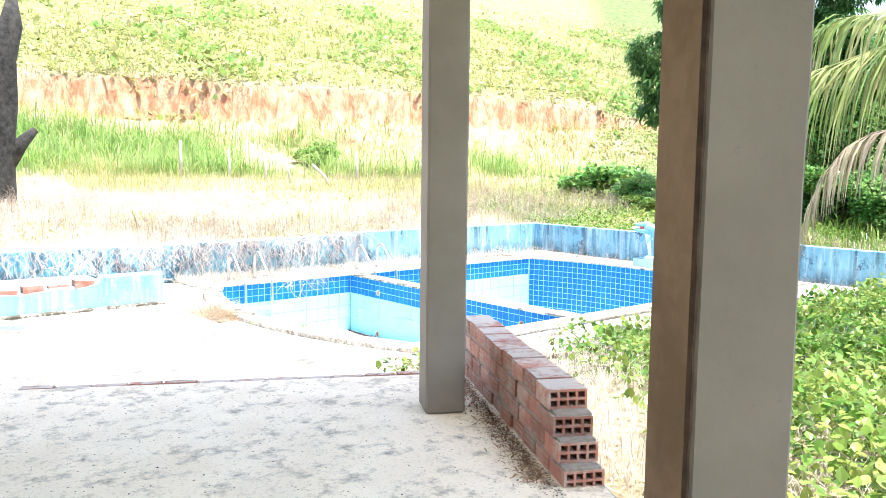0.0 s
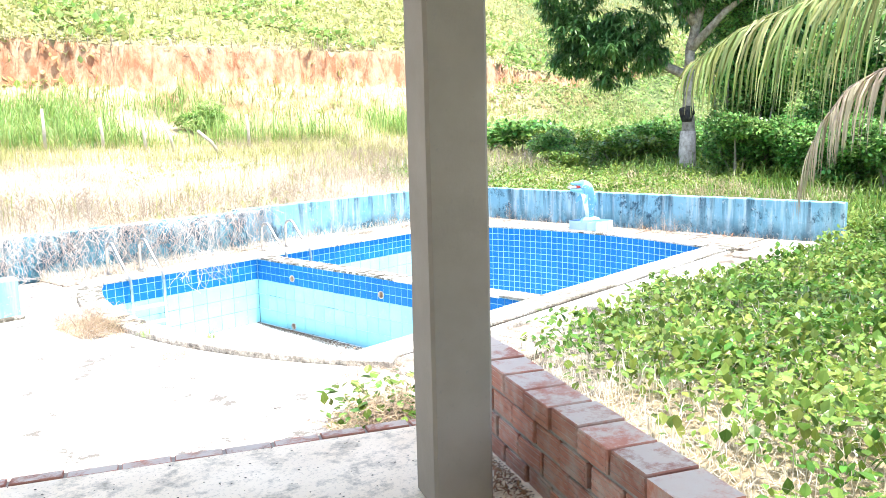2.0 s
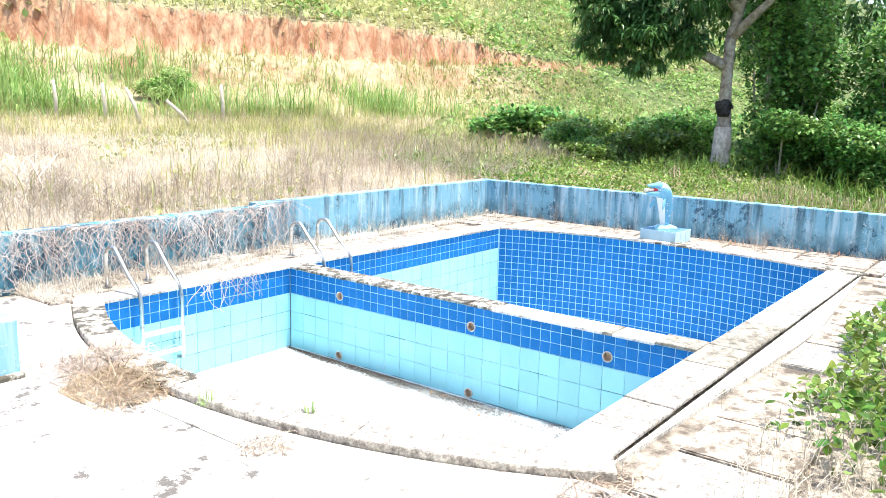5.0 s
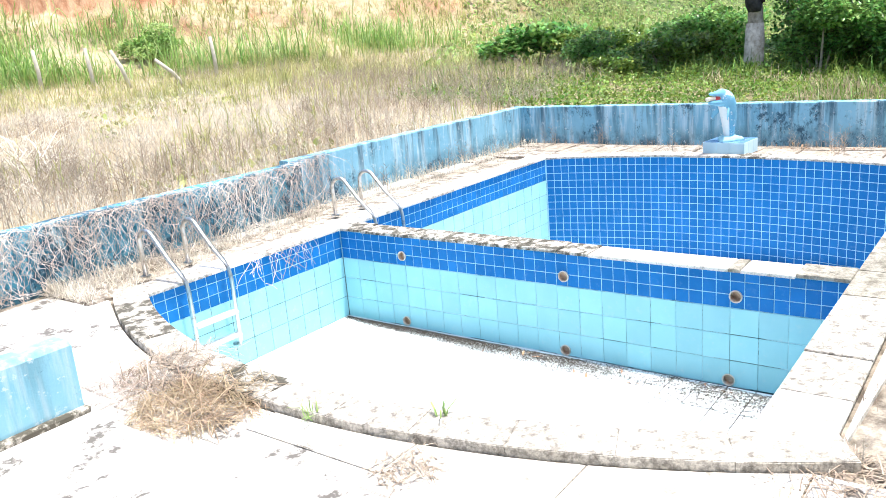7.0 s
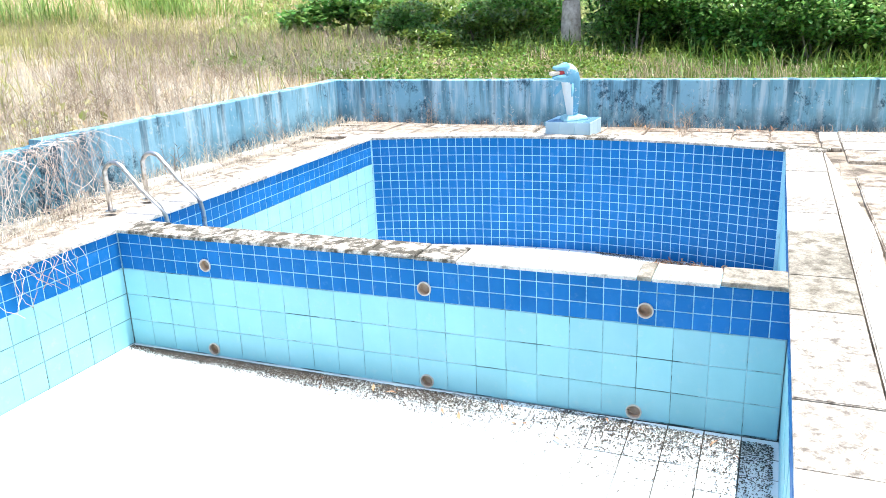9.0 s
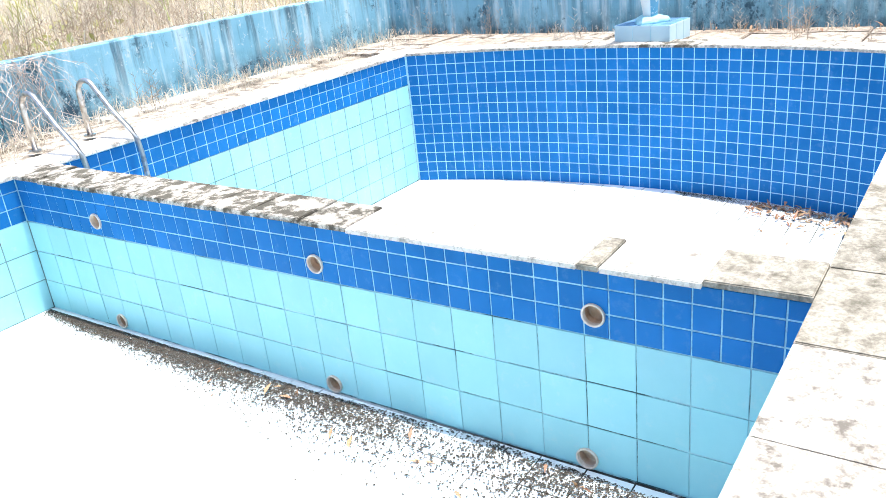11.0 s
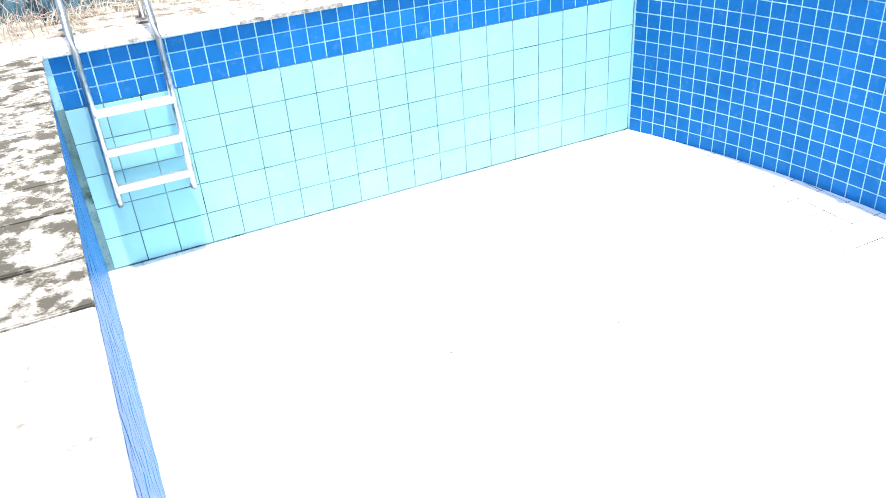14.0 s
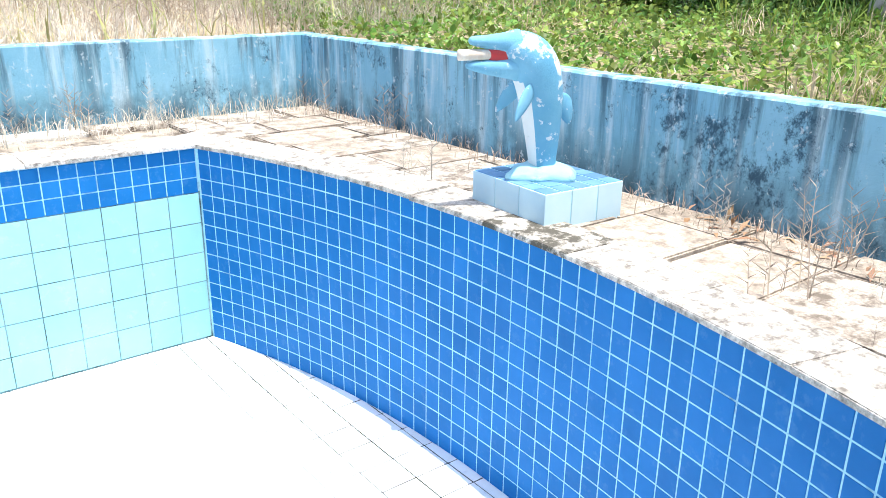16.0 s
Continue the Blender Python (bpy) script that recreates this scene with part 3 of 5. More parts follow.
    joined("floor_tile_field", PAVE, near[300:] + [m for m in poses if not (10.6 < m.translation.x or m.translation.y < 7.5)], floor)
    bm = block(bmesh.new(), 5.3, XD0 + 0.05, YR - 0.1, YL + 0.1, SHALLOW - 0.15, SHALLOW - 0.007)
    floor = structure("floor_shallow_basin", bm, GROUT_SHALLOW, "pale tiled floor of the shallow empty basin", "floor")
    cells = [(XD0 - 0.2 * (i + 1), YR - 0.012 + 0.2 * j) for i in range(15) for j in range(23) if XD0 - 0.2 * i > arc_x(YR + 0.1 + 0.2 * j, FRONT_C, FRONT_IN, -1)]
    poses = [jitter(pose(x, y, SHALLOW - 0.007, -90, 0, 0), int(x * 50 + y * 900)) for x, y in cells]
    poses.sort(key=lambda m: -m.translation.x)
    lay("floor_tile", PAVE, poses[:300], floor)
    joined("floor_tile_field", PAVE, poses[300:], floor)


build_pool()


def slab(parent, name, corners, z, thick, mat, bevel=0.004):
    """A paving piece from its corners in plan."""
    bm = bmesh.new()
    top = [bm.verts.new((x, y, z)) for x, y in corners]
    low = [bm.verts.new((x, y, z - thick)) for x, y in corners]
    bm.faces.new(top)
    bm.faces.new(low[::-1])
    k = len(top)
    for i in range(k):
        bm.faces.new((top[i], low[i], low[(i + 1) % k], top[(i + 1) % k]))
    bmesh.ops.recalc_face_normals(bm, faces=bm.faces[:])
    bmesh.ops.bevel(bm, geom=[e for e in bm.edges if all(v.co.z > z - 1e-5 for v in e.verts)], offset=bevel, segments=2, affect="EDGES")
    return part(name, bm, mat, parent)


def build_coping():
    rnd = random.Random(4)
    rim = tagged(new("coping"), "weathered cement coping slabs round the pool rim", "coping", kind="structure")
    # straight runs: (from, to, y inner, y outer)
    def run(a, b, y0, y1, mats, step):
        x = a
        while x < b - 0.05:
            w = min(step * rnd.uniform(0.9, 1.1), b - x)
            h = rnd.uniform(-0.004, 0.004)
            slab(rim, "coping_slab", [(x + 0.0015, y0), (x + w - 0.0015, y0), (x + w - 0.0015, y1), (x + 0.0015, y1)], 0.012 + h, 0.023, COPING_GREY if y0 < 7 and 8.0 < x < 9.3 else rnd.choice(mats))
            x += w
    run(6.21, 12.72, YR - 0.31, YR + 0.012, [COPING, COPING_CLEAN, COPING, COPING_CLEAN], 0.5)
    run(6.32, 12.6, YL - 0.012, YL + 0.30, [COPING_CLEAN, COPING, COPING_CLEAN], 0.6)
    y = YL - 0.013
    while y > YR + 0.03:
        if y > 8.37:
            w, mat, h = min(0.3 * rnd.uniform(0.85, 1.15), y - 8.35), COPING_MOSSY, rnd.uniform(-0.004, 0.004)
        elif y > 7.28:
            w, mat, h = y - 7.275, COPING_CLEAN, -0.008
        elif y > 7.2:
            w, mat, h = 0.085, COPING_GREY, -0.006
        elif y > 6.84:
            w, mat, h = y - 6.83, COPING_CLEAN, -0.008
        else:
            w, mat, h = y - YR - 0.012, COPING_GREY, 0.004
        slab(rim, "coping_slab", [(XD0 - 0.012, y - w + 0.003), (XD1 + 0.012, y - w + 0.003), (XD1 + 0.012, y - 0.003), (XD0 - 0.012, y - 0.003)], 0.012 + h, 0.023, mat)
        y -= w
    def ring(c, r0, r1, sign, ya, yb, n, mats):
        a0, a1 = math.asin((ya - c[1]) / r0), math.asin((yb - c[1]) / r0)
        for i in range(n):
            s, e = a0 + (a1 - a0) * i / n + 0.0002, a0 + (a1 - a0) * (i + 1) / n - 0.0002
            ang = [s + (e - s) * k / 3 for k in range(4)]
            pts = [(c[0] + sign * r0 * math.cos(a), c[1] + r0 * math.sin(a)) for a in ang] + [(c[0] + sign * r1 * math.cos(a), c[1] + r1 * math.sin(a)) for a in ang[::-1]]
            slab(rim, "coping_slab", pts, 0.012 + rnd.uniform(-0.004, 0.004), 0.05 if sign < 0 else 0.023, rnd.choice(mats))
    ring(ARC_C, ARC_R - 0.012, ARC_R + 0.28, 1, YR - 0.28, YL + 0.28, 10, [COPING, COPING, COPING, COPING_MOSSY])
    ring(FRONT_C, FRONT_IN - 0.012, FRONT_OUT, -1, YR - 0.30, YL + 0.25, 12, [COPING, COPING_MOSSY, COPING])
    return rim


build_coping()


def build_deck():
    rnd = random.Random(9)
    bed = bmesh.new()
    z = -0.046
    # one sheet of earth and mortar round the basins
    outer = [(4.6, 4.6), (14.0, 4.6), (14.0, 12.3), (4.6, 12.3)]
    ys = np.linspace(YR - 0.1, YL + 0.1, 24)
    hole = [(arc_x(y, ARC_C, ARC_R, 1) + 0.12, y) for y in ys] + [(arc_x(y, FRONT_C, FRONT_IN, -1) - 0.1, y) for y in ys[::-1]]
    rings = []
    for loop in (outer, hole):
        vs = [bed.verts.new((x, y, z)) for x, y in loop]
        rings += [bed.edges.new((vs[i], vs[(i + 1) % len(vs)])) for i in range(len(vs))]
    bmesh.ops.triangle_fill(bed, use_beauty=True, use_dissolve=False, edges=rings, normal=(0, 0, 1))
    deck = structure("pavement", bed, JOINT, "worn stone paving round the pool with earth joints", "pavement")
    def inside(px, py):
        if py > YR - 0.33 and py < YL + 0.32:
            lo = arc_x(min(max(py, YR - 0.3), YL + 0.25), FRONT_C, FRONT_OUT, -1)
            hi = arc_x(min(max(py, YR - 0.28), YL + 0.28), ARC_C, ARC_R + 0.28, 1)
            return lo - 0.0 < px < hi
        return False
    def clip(x0, x1, y0, y1):
        """Corners of a slab, cut back where it meets the curved coping."""
        pts = []
        for x, y in ((x0, y0), (x1, y0), (x1, y1), (x0, y1)):
            if inside(x, y):
                lo, hi = arc_x(min(max(y, YR - 0.3), YL + 0.25), FRONT_C, FRONT_OUT, -1), arc_x(min(max(y, YR - 0.28), YL + 0.28), ARC_C, ARC_R + 0.28, 1)
                x = lo - 0.008 if x - lo < hi - x else hi + 0.008
            pts.append((x, y))
        return pts
    def field(xa, xb, ya, yb, step, mats, skip=0.0):
        y = ya
        while y < yb - 0.05:
            h = min(step * rnd.uniform(0.8, 1.25), yb - y)
            x = xa - rnd.uniform(0, 0.2)
            while x < xb - 0.05:
                w = min(step * rnd.uniform(0.8, 1.5), xb - x)
                pts = clip(max(x, xa) + 0.007, x + w - 0.007, y + 0.007, y + h - 0.007)
                if rnd.random() > skip and pts[1][0] - pts[0][0] > 0.06 and pts[2][0] - pts[3][0] > 0.06:
                    slab(deck, "paving_stone", [(px + rnd.uniform(-0.006, 0.006), py + rnd.uniform(-0.006, 0.006)) for px, py in pts], -0.014 + rnd.uniform(-0.008, 0.006), 0.04, rnd.choice(mats), 0.008)
                x += w
            y += h
    field(12.7, 13.93, YR - 0.3, 12.1, 0.46, [PALE_PAVING, STONE, PALE_PAVING, STONE])
    field(6.1, 13.93, 5.35, YR - 0.322, 0.52, [PALE_PAVING, PALE_PAVING, COPING_CLEAN, COPING], 0.03)
    cuts = [4.9, 6.2, 7.0, 7.75, 8.6, 9.5, 10.4, 11.9]
    for ya, yb in zip(cuts, cuts[1:]):
        def rim_x(y):
            return arc_x(min(max(y, YR - 0.3), YL + 0.25), FRONT_C, FRONT_OUT, -1) - 0.012
        mid = 5.15 + 0.1 * math.sin(ya * 5)
        slab(deck, "paving_stone", [(4.755, ya + 0.004), (mid - 0.004, ya + 0.004), (mid - 0.004, yb - 0.004), (4.755, yb - 0.004)], -0.032 + rnd.uniform(-0.004, 0.004), 0.04, CEMENT, 0.004)
        ys = np.linspace(ya + 0.004, yb - 0.004, 6)
        slab(deck, "paving_stone", [(mid + 0.004, ys[0])] + [(rim_x(y), y) for y in ys] + [(mid + 0.004, ys[-1])], -0.032 + rnd.uniform(-0.004, 0.004), 0.04, rnd.choice([CEMENT, COPING_CLEAN]), 0.004)
    field(6.0, 12.7, YL + 0.308, 12.15, 0.5, [STONE, PALE_PAVING, COPING_CLEAN], 0.1)


build_deck()

# ---- garden walls ----
def wall_run(name, pts, z0, z1, thick, label, mat, uneven=0.006):
    """A rendered wall along pts in plan, with a rough top edge."""
    bm = bmesh.new()
    dense = []
    for (xa, ya), (xb, yb) in zip(pts, pts[1:]):
        n = max(2, int(math.hypot(xb - xa, yb - ya) / 0.12))
        dense += [(xa + (xb - xa) * i / n, ya + (yb - ya) * i / n) for i in range(n)]
    dense.append(pts[-1])
    cols = []
    for i, (x, y) in enumerate(dense):
        xb, yb = dense[min(i + 1, len(dense) - 1)]
        xa, ya = dense[max(i - 1, 0)]
        d = Vector((xb - xa, yb - ya, 0)).normalized()
        nrm = Vector((d.y, -d.x, 0))
        t = z1 + uneven * noise.noise(Vector((x * 5, y * 5, 0)))
        ring = []
        for off, z in ((0, z0), (0, z0 + 0.3 * (t - z0)), (0, z0 + 0.7 * (t - z0)), (0, t - 0.012), (0.012, t), (thick - 0.012, t), (thick, t - 0.012), (thick, z0)):
            wob = 0.004 * noise.noise(Vector((x * 3, y * 3, z * 4 + off * 9)))
            ring.append(bm.verts.new(Vector((x, y, z)) - nrm * (off + wob)))
        cols.append(ring)
    for a, b in zip(cols, cols[1:]):
        for k in range(len(a)):
            bm.faces.new((a[k], a[(k + 1) % len(a)], b[(k + 1) % len(a)], b[k]))
    bm.faces.new(cols[0][::-1])
    bm.faces.new(cols[-1])
    bmesh.ops.recalc_face_normals(bm, faces=bm.faces[:])
    return structure(name, bm, mat, label, "wall")


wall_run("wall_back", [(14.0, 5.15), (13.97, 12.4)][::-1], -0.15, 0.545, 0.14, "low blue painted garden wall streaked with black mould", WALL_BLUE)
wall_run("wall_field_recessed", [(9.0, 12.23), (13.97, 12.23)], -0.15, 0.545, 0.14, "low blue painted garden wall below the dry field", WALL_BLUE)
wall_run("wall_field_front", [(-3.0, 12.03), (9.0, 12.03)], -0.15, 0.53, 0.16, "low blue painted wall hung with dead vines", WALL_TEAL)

# ---- patio and veranda ----
bm = block(bmesh.new(), -9.0, 4.74, 3.2, 12.0, -0.3, 0.18, 0.012)
structure("floor_patio", bm, CEMENT, "bleached cement patio slab in full sun", "floor")

RV = -29.0
VER = pose(4.084, 3.687, 0.40, 0, 0, RV)   # at the post's inner corner


def veranda():
    bm = bmesh.new()
    block(bm, -9.0, 0.58, -8.0, 0.84, -0.6, 0.0, 0.01)
    ob = structure("floor_veranda", bm, FLOOR_GREY, "rough grey concrete veranda floor with scattered grit", "floor")
    ob.matrix_basis = VER
    # Slab out of view; its edges and height set where sun and shade fall.
    bm = bmesh.new()
    block(bm, -9.2, 1.32, -8.2, 0.74, 3.0, 3.16)
    ob = structure("ceiling_veranda", bm, BOUNCE_WHITE, "plain veranda ceiling slab, unseen, white to bounce light", "ceiling")
    ob.matrix_basis = VER
    # Walls out of view, added to close the veranda and brighten its floor.
    for name, dims in (("wall_house_back", (-9.2, 0.6, -8.2, -8.0, -0.6, 3.0)), ("wall_house_side", (-9.2, -9.0, -8.0, 0.7, -0.6, 3.0))):
        ob = structure(name, block(bmesh.new(), *dims), BOUNCE_WHITE, "plain white wall behind the veranda, unseen, added to bounce light", "wall")
        ob.matrix_basis = VER


veranda()


def post(name, w, d, h, m, stain):
    ob = thing(name, "grey plastered square veranda post with chipped corners" if not stain else "grey plastered veranda post with a brown stained side and cracked edge", "post", m, "veranda posts")
    bm = block(bmesh.new(), 0, w, 0, d, 0, h, 0.012)
    bmesh.ops.subdivide_edges(bm, edges=[e for e in bm.edges if abs(e.verts[0].co.z - e.verts[1].co.z) > 1], cuts=30)
    for v in bm.verts:
        v.co += Vector((noise.noise(v.co * 3.1), noise.noise(v.co * 2.7 + Vector((9, 0, 0))), 0)) * 0.0035
    part("shaft", bm, PLASTER, ob)
    if stain:
        bm = bmesh.new()
        block(bm, -0.006, 0.0, 0.012, d - 0.01, 0, h)
        part("stained_face", bm, RUST_PLASTER, ob, "brown stained plaster face")
        bm = bmesh.new()
        rows = []
        for k in range(160):
            z = h * k / 159
            w = 0.001 + 0.004 * max(0, noise.noise(Vector((1, 2, z * 9))))
            c = 0.003 * noise.noise(Vector((5, 2, z * 14)))
            rows.append([bm.verts.new(p) for p in ((-0.0075, 0.006 + w, z), (-0.002 + c, -0.003, z), (0.002 + w + c, -0.0025, z))])
        for a, b in zip(rows, rows[1:]):
            for k in range(2):
                bm.faces.new((a[k], a[k + 1], b[k + 1], b[k]))
        part("crack", bm, HOLE, ob, "dark crack along the corner")
    return ob


post("veranda_post", 0.215, 0.225, 3.0, VER, False)
post("veranda_post", 0.232, 0.185, 3.0, VER @ pose(0.06, -2.67, 0), True)


# ---- brick wall beside the veranda ----
def hollow_brick(w, h, l):
    """Clay block with eight through holes, lying along y, its near lower corner at the origin."""
    bm = bmesh.new()
    web = 0.011
    hx, hz = (w - 5 * web) / 4, (h - 3 * web) / 2
    xs = [0.0]
    for i in range(4):
        xs += [xs[-1] + web, xs[-1] + web + hx]
    xs.append(w)
    zs = [0.0]
    for i in range(2):
        zs += [zs[-1] + web, zs[-1] + web + hz]
    zs.append(h)
    grid = {}
    for y in (0, l):
        for i, x in enumerate(xs):
            for k, z in enumerate(zs):
                grid[y, i, k] = bm.verts.new((x, y, z))
    for i in range(len(xs) - 1):
        for k in range(len(zs) - 1):
            if i % 2 and k % 2:
                ring = [(i, k), (i + 1, k), (i + 1, k + 1), (i, k + 1)]
                for (a, b), (c, d) in zip(ring, ring[1:] + ring[:1]):
                    bm.faces.new((grid[0, a, b], grid[0, c, d], grid[l, c, d], grid[l, a, b]))
            else:
                for y in (0, l):
                    bm.faces.new([grid[y, a, b] for a, b in ((i, k), (i + 1, k), (i + 1, k + 1), (i, k + 1))])
    n, m = len(xs) - 1, len(zs) - 1
    for i in range(n):
        for k in (0, m):
            bm.faces.new((grid[0, i, k], grid[0, i + 1, k], grid[l, i + 1, k], grid[l, i, k]))
    for k in range(m):
        for i in (0, n):
            bm.faces.new((grid[0, i, k], grid[0, i, k + 1], grid[l, i, k + 1], grid[l, i, k]))
    bmesh.ops.recalc_face_normals(bm, faces=bm.faces[:])
    me = bpy.data.meshes.new("brick")
    bm.to_mesh(me)
    bm.free()
    me.materials.append(CLAY)
    me.polygons.foreach_set("use_smooth", np.zeros(len(me.polygons), bool))
    return me


def solid_brick(w, h, l, mat):
    """The same block where its ends are covered: ribbed long sides."""
    bm = block(bmesh.new(), 0, w, 0, l, 0, h, 0.004)
    for x in (-0.002, w - 0.001):
        for k in range(3):
            block(bm, x, x + 0.003, 0.006, l - 0.006, h * (0.14 + 0.29 * k), h * (0.28 + 0.29 * k))
    me = bpy.data.meshes.new("brick")
    bm.to_mesh(me)
    bm.free()
    me.materials.append(mat)
    me.polygons.foreach_set("use_smooth", np.zeros(len(me.polygons), bool))
    return me


def brick_wall():
    rnd = random.Random(2)
    ob = thing("brick_wall", "unfinished low wall of red hollow clay bricks beside the veranda", "brick wall", VER @ pose(0.395, -0.855, -0.02))
    w, h, l = 0.178, 0.086, 0.185
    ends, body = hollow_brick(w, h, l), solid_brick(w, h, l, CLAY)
    bed = bmesh.new()
    for j in range(4):
        z = j * 0.0985
        start = (-0.20, -0.13, -0.075, 0.0)[j]
        y, k = start, 0
        while y < 1.70:
            b = under(new("brick", ends if k == 0 else body), ob)
            b.matrix_basis = pose(rnd.uniform(-0.006, 0.006), y, z + rnd.uniform(-0.002, 0.002), rnd.uniform(-0.8, 0.8), rnd.uniform(-0.6, 0.6), rnd.uniform(-1.2, 1.2))
            y += l + 0.012
            k += 1
        block(bed, 0.045, w - 0.045, start + 0.2, y - 0.01, z + 0.004, z + 0.0975 if j < 3 else z + h - 0.01)
        if j < 3:
            block(bed, 0.010, w - 0.010, start + 0.004, y - 0.012, z + h - 0.001, z + 0.0985)
    part("mortar", bed, MORTAR, ob, "grey mortar squeezed between the courses")
    bm = block(bmesh.new(), -0.02, w + 0.05, -0.55, 1.72, -0.32, -0.004, 0.02)
    part("footing", bm, COPING, ob, "cement footing")
    return ob


brick_wall()


def threshold():
    rnd = random.Random(5)
    ob = thing("brick_edging", "row of red bricks edging the veranda floor", "brick edging", VER @ pose(0, 0.845, 0))
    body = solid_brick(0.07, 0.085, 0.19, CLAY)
    u = 0.36
    while u > -2.2:
        b = under(new("brick", body), ob)
        b.matrix_basis = pose(u, rnd.uniform(-0.004, 0.004), -0.085 + rnd.uniform(-0.006, 0.004), 0, rnd.uniform(-1.5, 1.5), 90 + rnd.uniform(-1.5, 1.5))
        u -= 0.203
    bm = block(bmesh.new(), -2.2, 0.4, 0.01, 0.065, -0.3, -0.010)
    part("mortar", bm, MORTAR, ob)
    bm = block(bmesh.new(), -5.0, -2.22, -0.02, 0.48, -0.3, -0.012, 0.015)
    ob = structure("floor_step", bm, FLOOR_GREY, "concrete step at the veranda edge", "step")
    ob.matrix_basis = VER @ pose(0, 0.845, 0)


threshold()


# ---- broken wall stub on the patio ----
def stub():
    ob = thing("wall_stub", "broken end of a blue painted wall with bare brick showing", "wall")
    bm = bmesh.new()
    xs = np.linspace(4.72, 2.3, 40)
    cols = []
    for x in xs:
        t = 0.535 if x > 4.05 else 0.47 + 0.05 * noise.noise(Vector((x * 4, 1, 0))) - 0.10 * (4.05 - x) / 1.7
        cols.append([bm.verts.new((x, 9.08 + 0.004 * noise.noise(Vector((x * 6, z, 0))), z)) for z in (0.17, 0.26, 0.36, t - 0.02)] + [bm.verts.new((x, 9.10, t)), bm.verts.new((x, 9.22, t)), bm.verts.new((x, 9.23, 0.17))])
    for a, b in zip(cols, cols[1:]):
        for k in range(7):
            bm.faces.new((a[k], a[(k + 1) % 7], b[(k + 1) % 7], b[k]))
    bm.faces.new(cols[0])
    bm.faces.new(cols[-1][::-1])
    bmesh.ops.recalc_face_normals(bm, faces=bm.faces[:])
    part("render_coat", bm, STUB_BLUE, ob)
    bm = block(bmesh.new(), 2.3, 4.74, 9.05, 9.25, 0.17, 0.215, 0.012)
    part("plinth", bm, COPING_MOSSY, ob, "dark mouldy foot")
    rnd = random.Random(8)
    body = hollow_brick(0.12, 0.085, 0.19)
    x = 4.0
    while x > 2.4:
        b = under(new("brick", body), ob)
        b.matrix_basis = pose(x, 9.09, 0.42 - 0.10 * (4.05 - x) / 1.7 + rnd.uniform(-0.01, 0.03), rnd.uniform(-4, 4), rnd.uniform(-4, 4), 90 + rnd.uniform(-6, 6))
        x -= 0.24


stub()
drain = thing("drain_cover", "grey metal drain grate set in the patio slab", "drain cover", pose(3.1, 8.56, 0.18, 0, 0, -38))
part("frame", block(bmesh.new(), -0.16, 0.16, -0.16, 0.16, 0.0, 0.012, 0.003), MORTAR, drain)
for k in range(5):
    part("bar", block(bmesh.new(), -0.13, 0.13, -0.12 + 0.05 * k, -0.095 + 0.05 * k, 0.012, 0.02, 0.002), STEEL, drain)


# ---- pipe mouths in the dividing wall ----
def pipe_mouth():
    ob = thing("pipe_mouth", "old plastic pipe mouth set in the tiled wall", "pipe", None, "pipe mouths")
    n = 28
    for name, prof, mat in (("rim", [(0.0385, 0.012), (0.0385, -0.006), (0.041, -0.009), (0.0455, -0.0085), (0.047, -0.006), (0.047, 0.004)], PVC), ("bore", [(0.0395, -0.002), (0.0395, 0.045), (0.0, 0.045)], BORE)):
        bm = bmesh.new()
        rings = [[bm.verts.new((d, r * math.cos(6.28319 * i / n), r * math.sin(6.28319 * i / n))) for i in range(n)] if r else [bm.verts.new((d, 0, 0))] * n for r, d in prof]
        for a, b in zip(rings, rings[1:]):
            for i in range(n):
                bm.faces.new(list(dict.fromkeys((a[i], a[(i + 1) % n], b[(i + 1) % n], b[i]))))
        part(name, bm, mat, ob)
    return ob


def bore_out(spots):
    """Cut round holes for the pipes through the dividing wall's face and its tiles."""
    wall = bpy.data.objects["wall_divider"]
    cut = bmesh.new()
    for y, z in spots:
        tube(cut, [(XD0 - 0.03, y, z), (XD0 + 0.13, y, z)], 0.0425, 28)
    cutter = part("bore_cutter", cut, BORE)
    hit = [wall]
    for ob in wall.children:
        if "field" in ob.name:
            continue
        c = ob.matrix_basis @ (sum((v.co for v in ob.data.vertices), Vector()) / len(ob.data.vertices))
        half = max(v.co.x for v in ob.data.vertices) / 2 + 0.044
        if any(abs(c.y - y) < half and abs(c.z - z) < half for y, z in spots):
            me = ob.data.copy()
            bm = bmesh.new()
            bm.from_mesh(me)
            bm.faces.new(sorted((v for v in bm.verts if abs(v.co.y) < 1e-6), key=lambda v: math.atan2(v.co.z - 0.04, v.co.x - 0.04)))
            bmesh.ops.recalc_face_normals(bm, faces=bm.faces[:])
            bm.to_mesh(me)
            bm.free()
            ob.data = me
            hit.append(ob)
    for ob in hit:
        mod = ob.modifiers.new("bore", "BOOLEAN")
        mod.object, mod.solver, mod.operation = cutter, "EXACT", "DIFFERENCE"
    bpy.context.view_layer.update()
    graph = bpy.context.evaluated_depsgraph_get()
    cut_meshes = [bpy.data.meshes.new_from_object(ob.evaluated_get(graph)) for ob in hit]
    for ob, me in zip(hit, cut_meshes):
        ob.modifiers.clear()
        ob.data = me
    bpy.data.objects.remove(cutter)


spots = [(10.25, -0.197), (8.575, -0.203), (7.22, -0.197), (10.265, -0.837), (8.585, -0.84), (7.265, -0.84)]
bore_out(spots)
mouth = pipe_mouth()
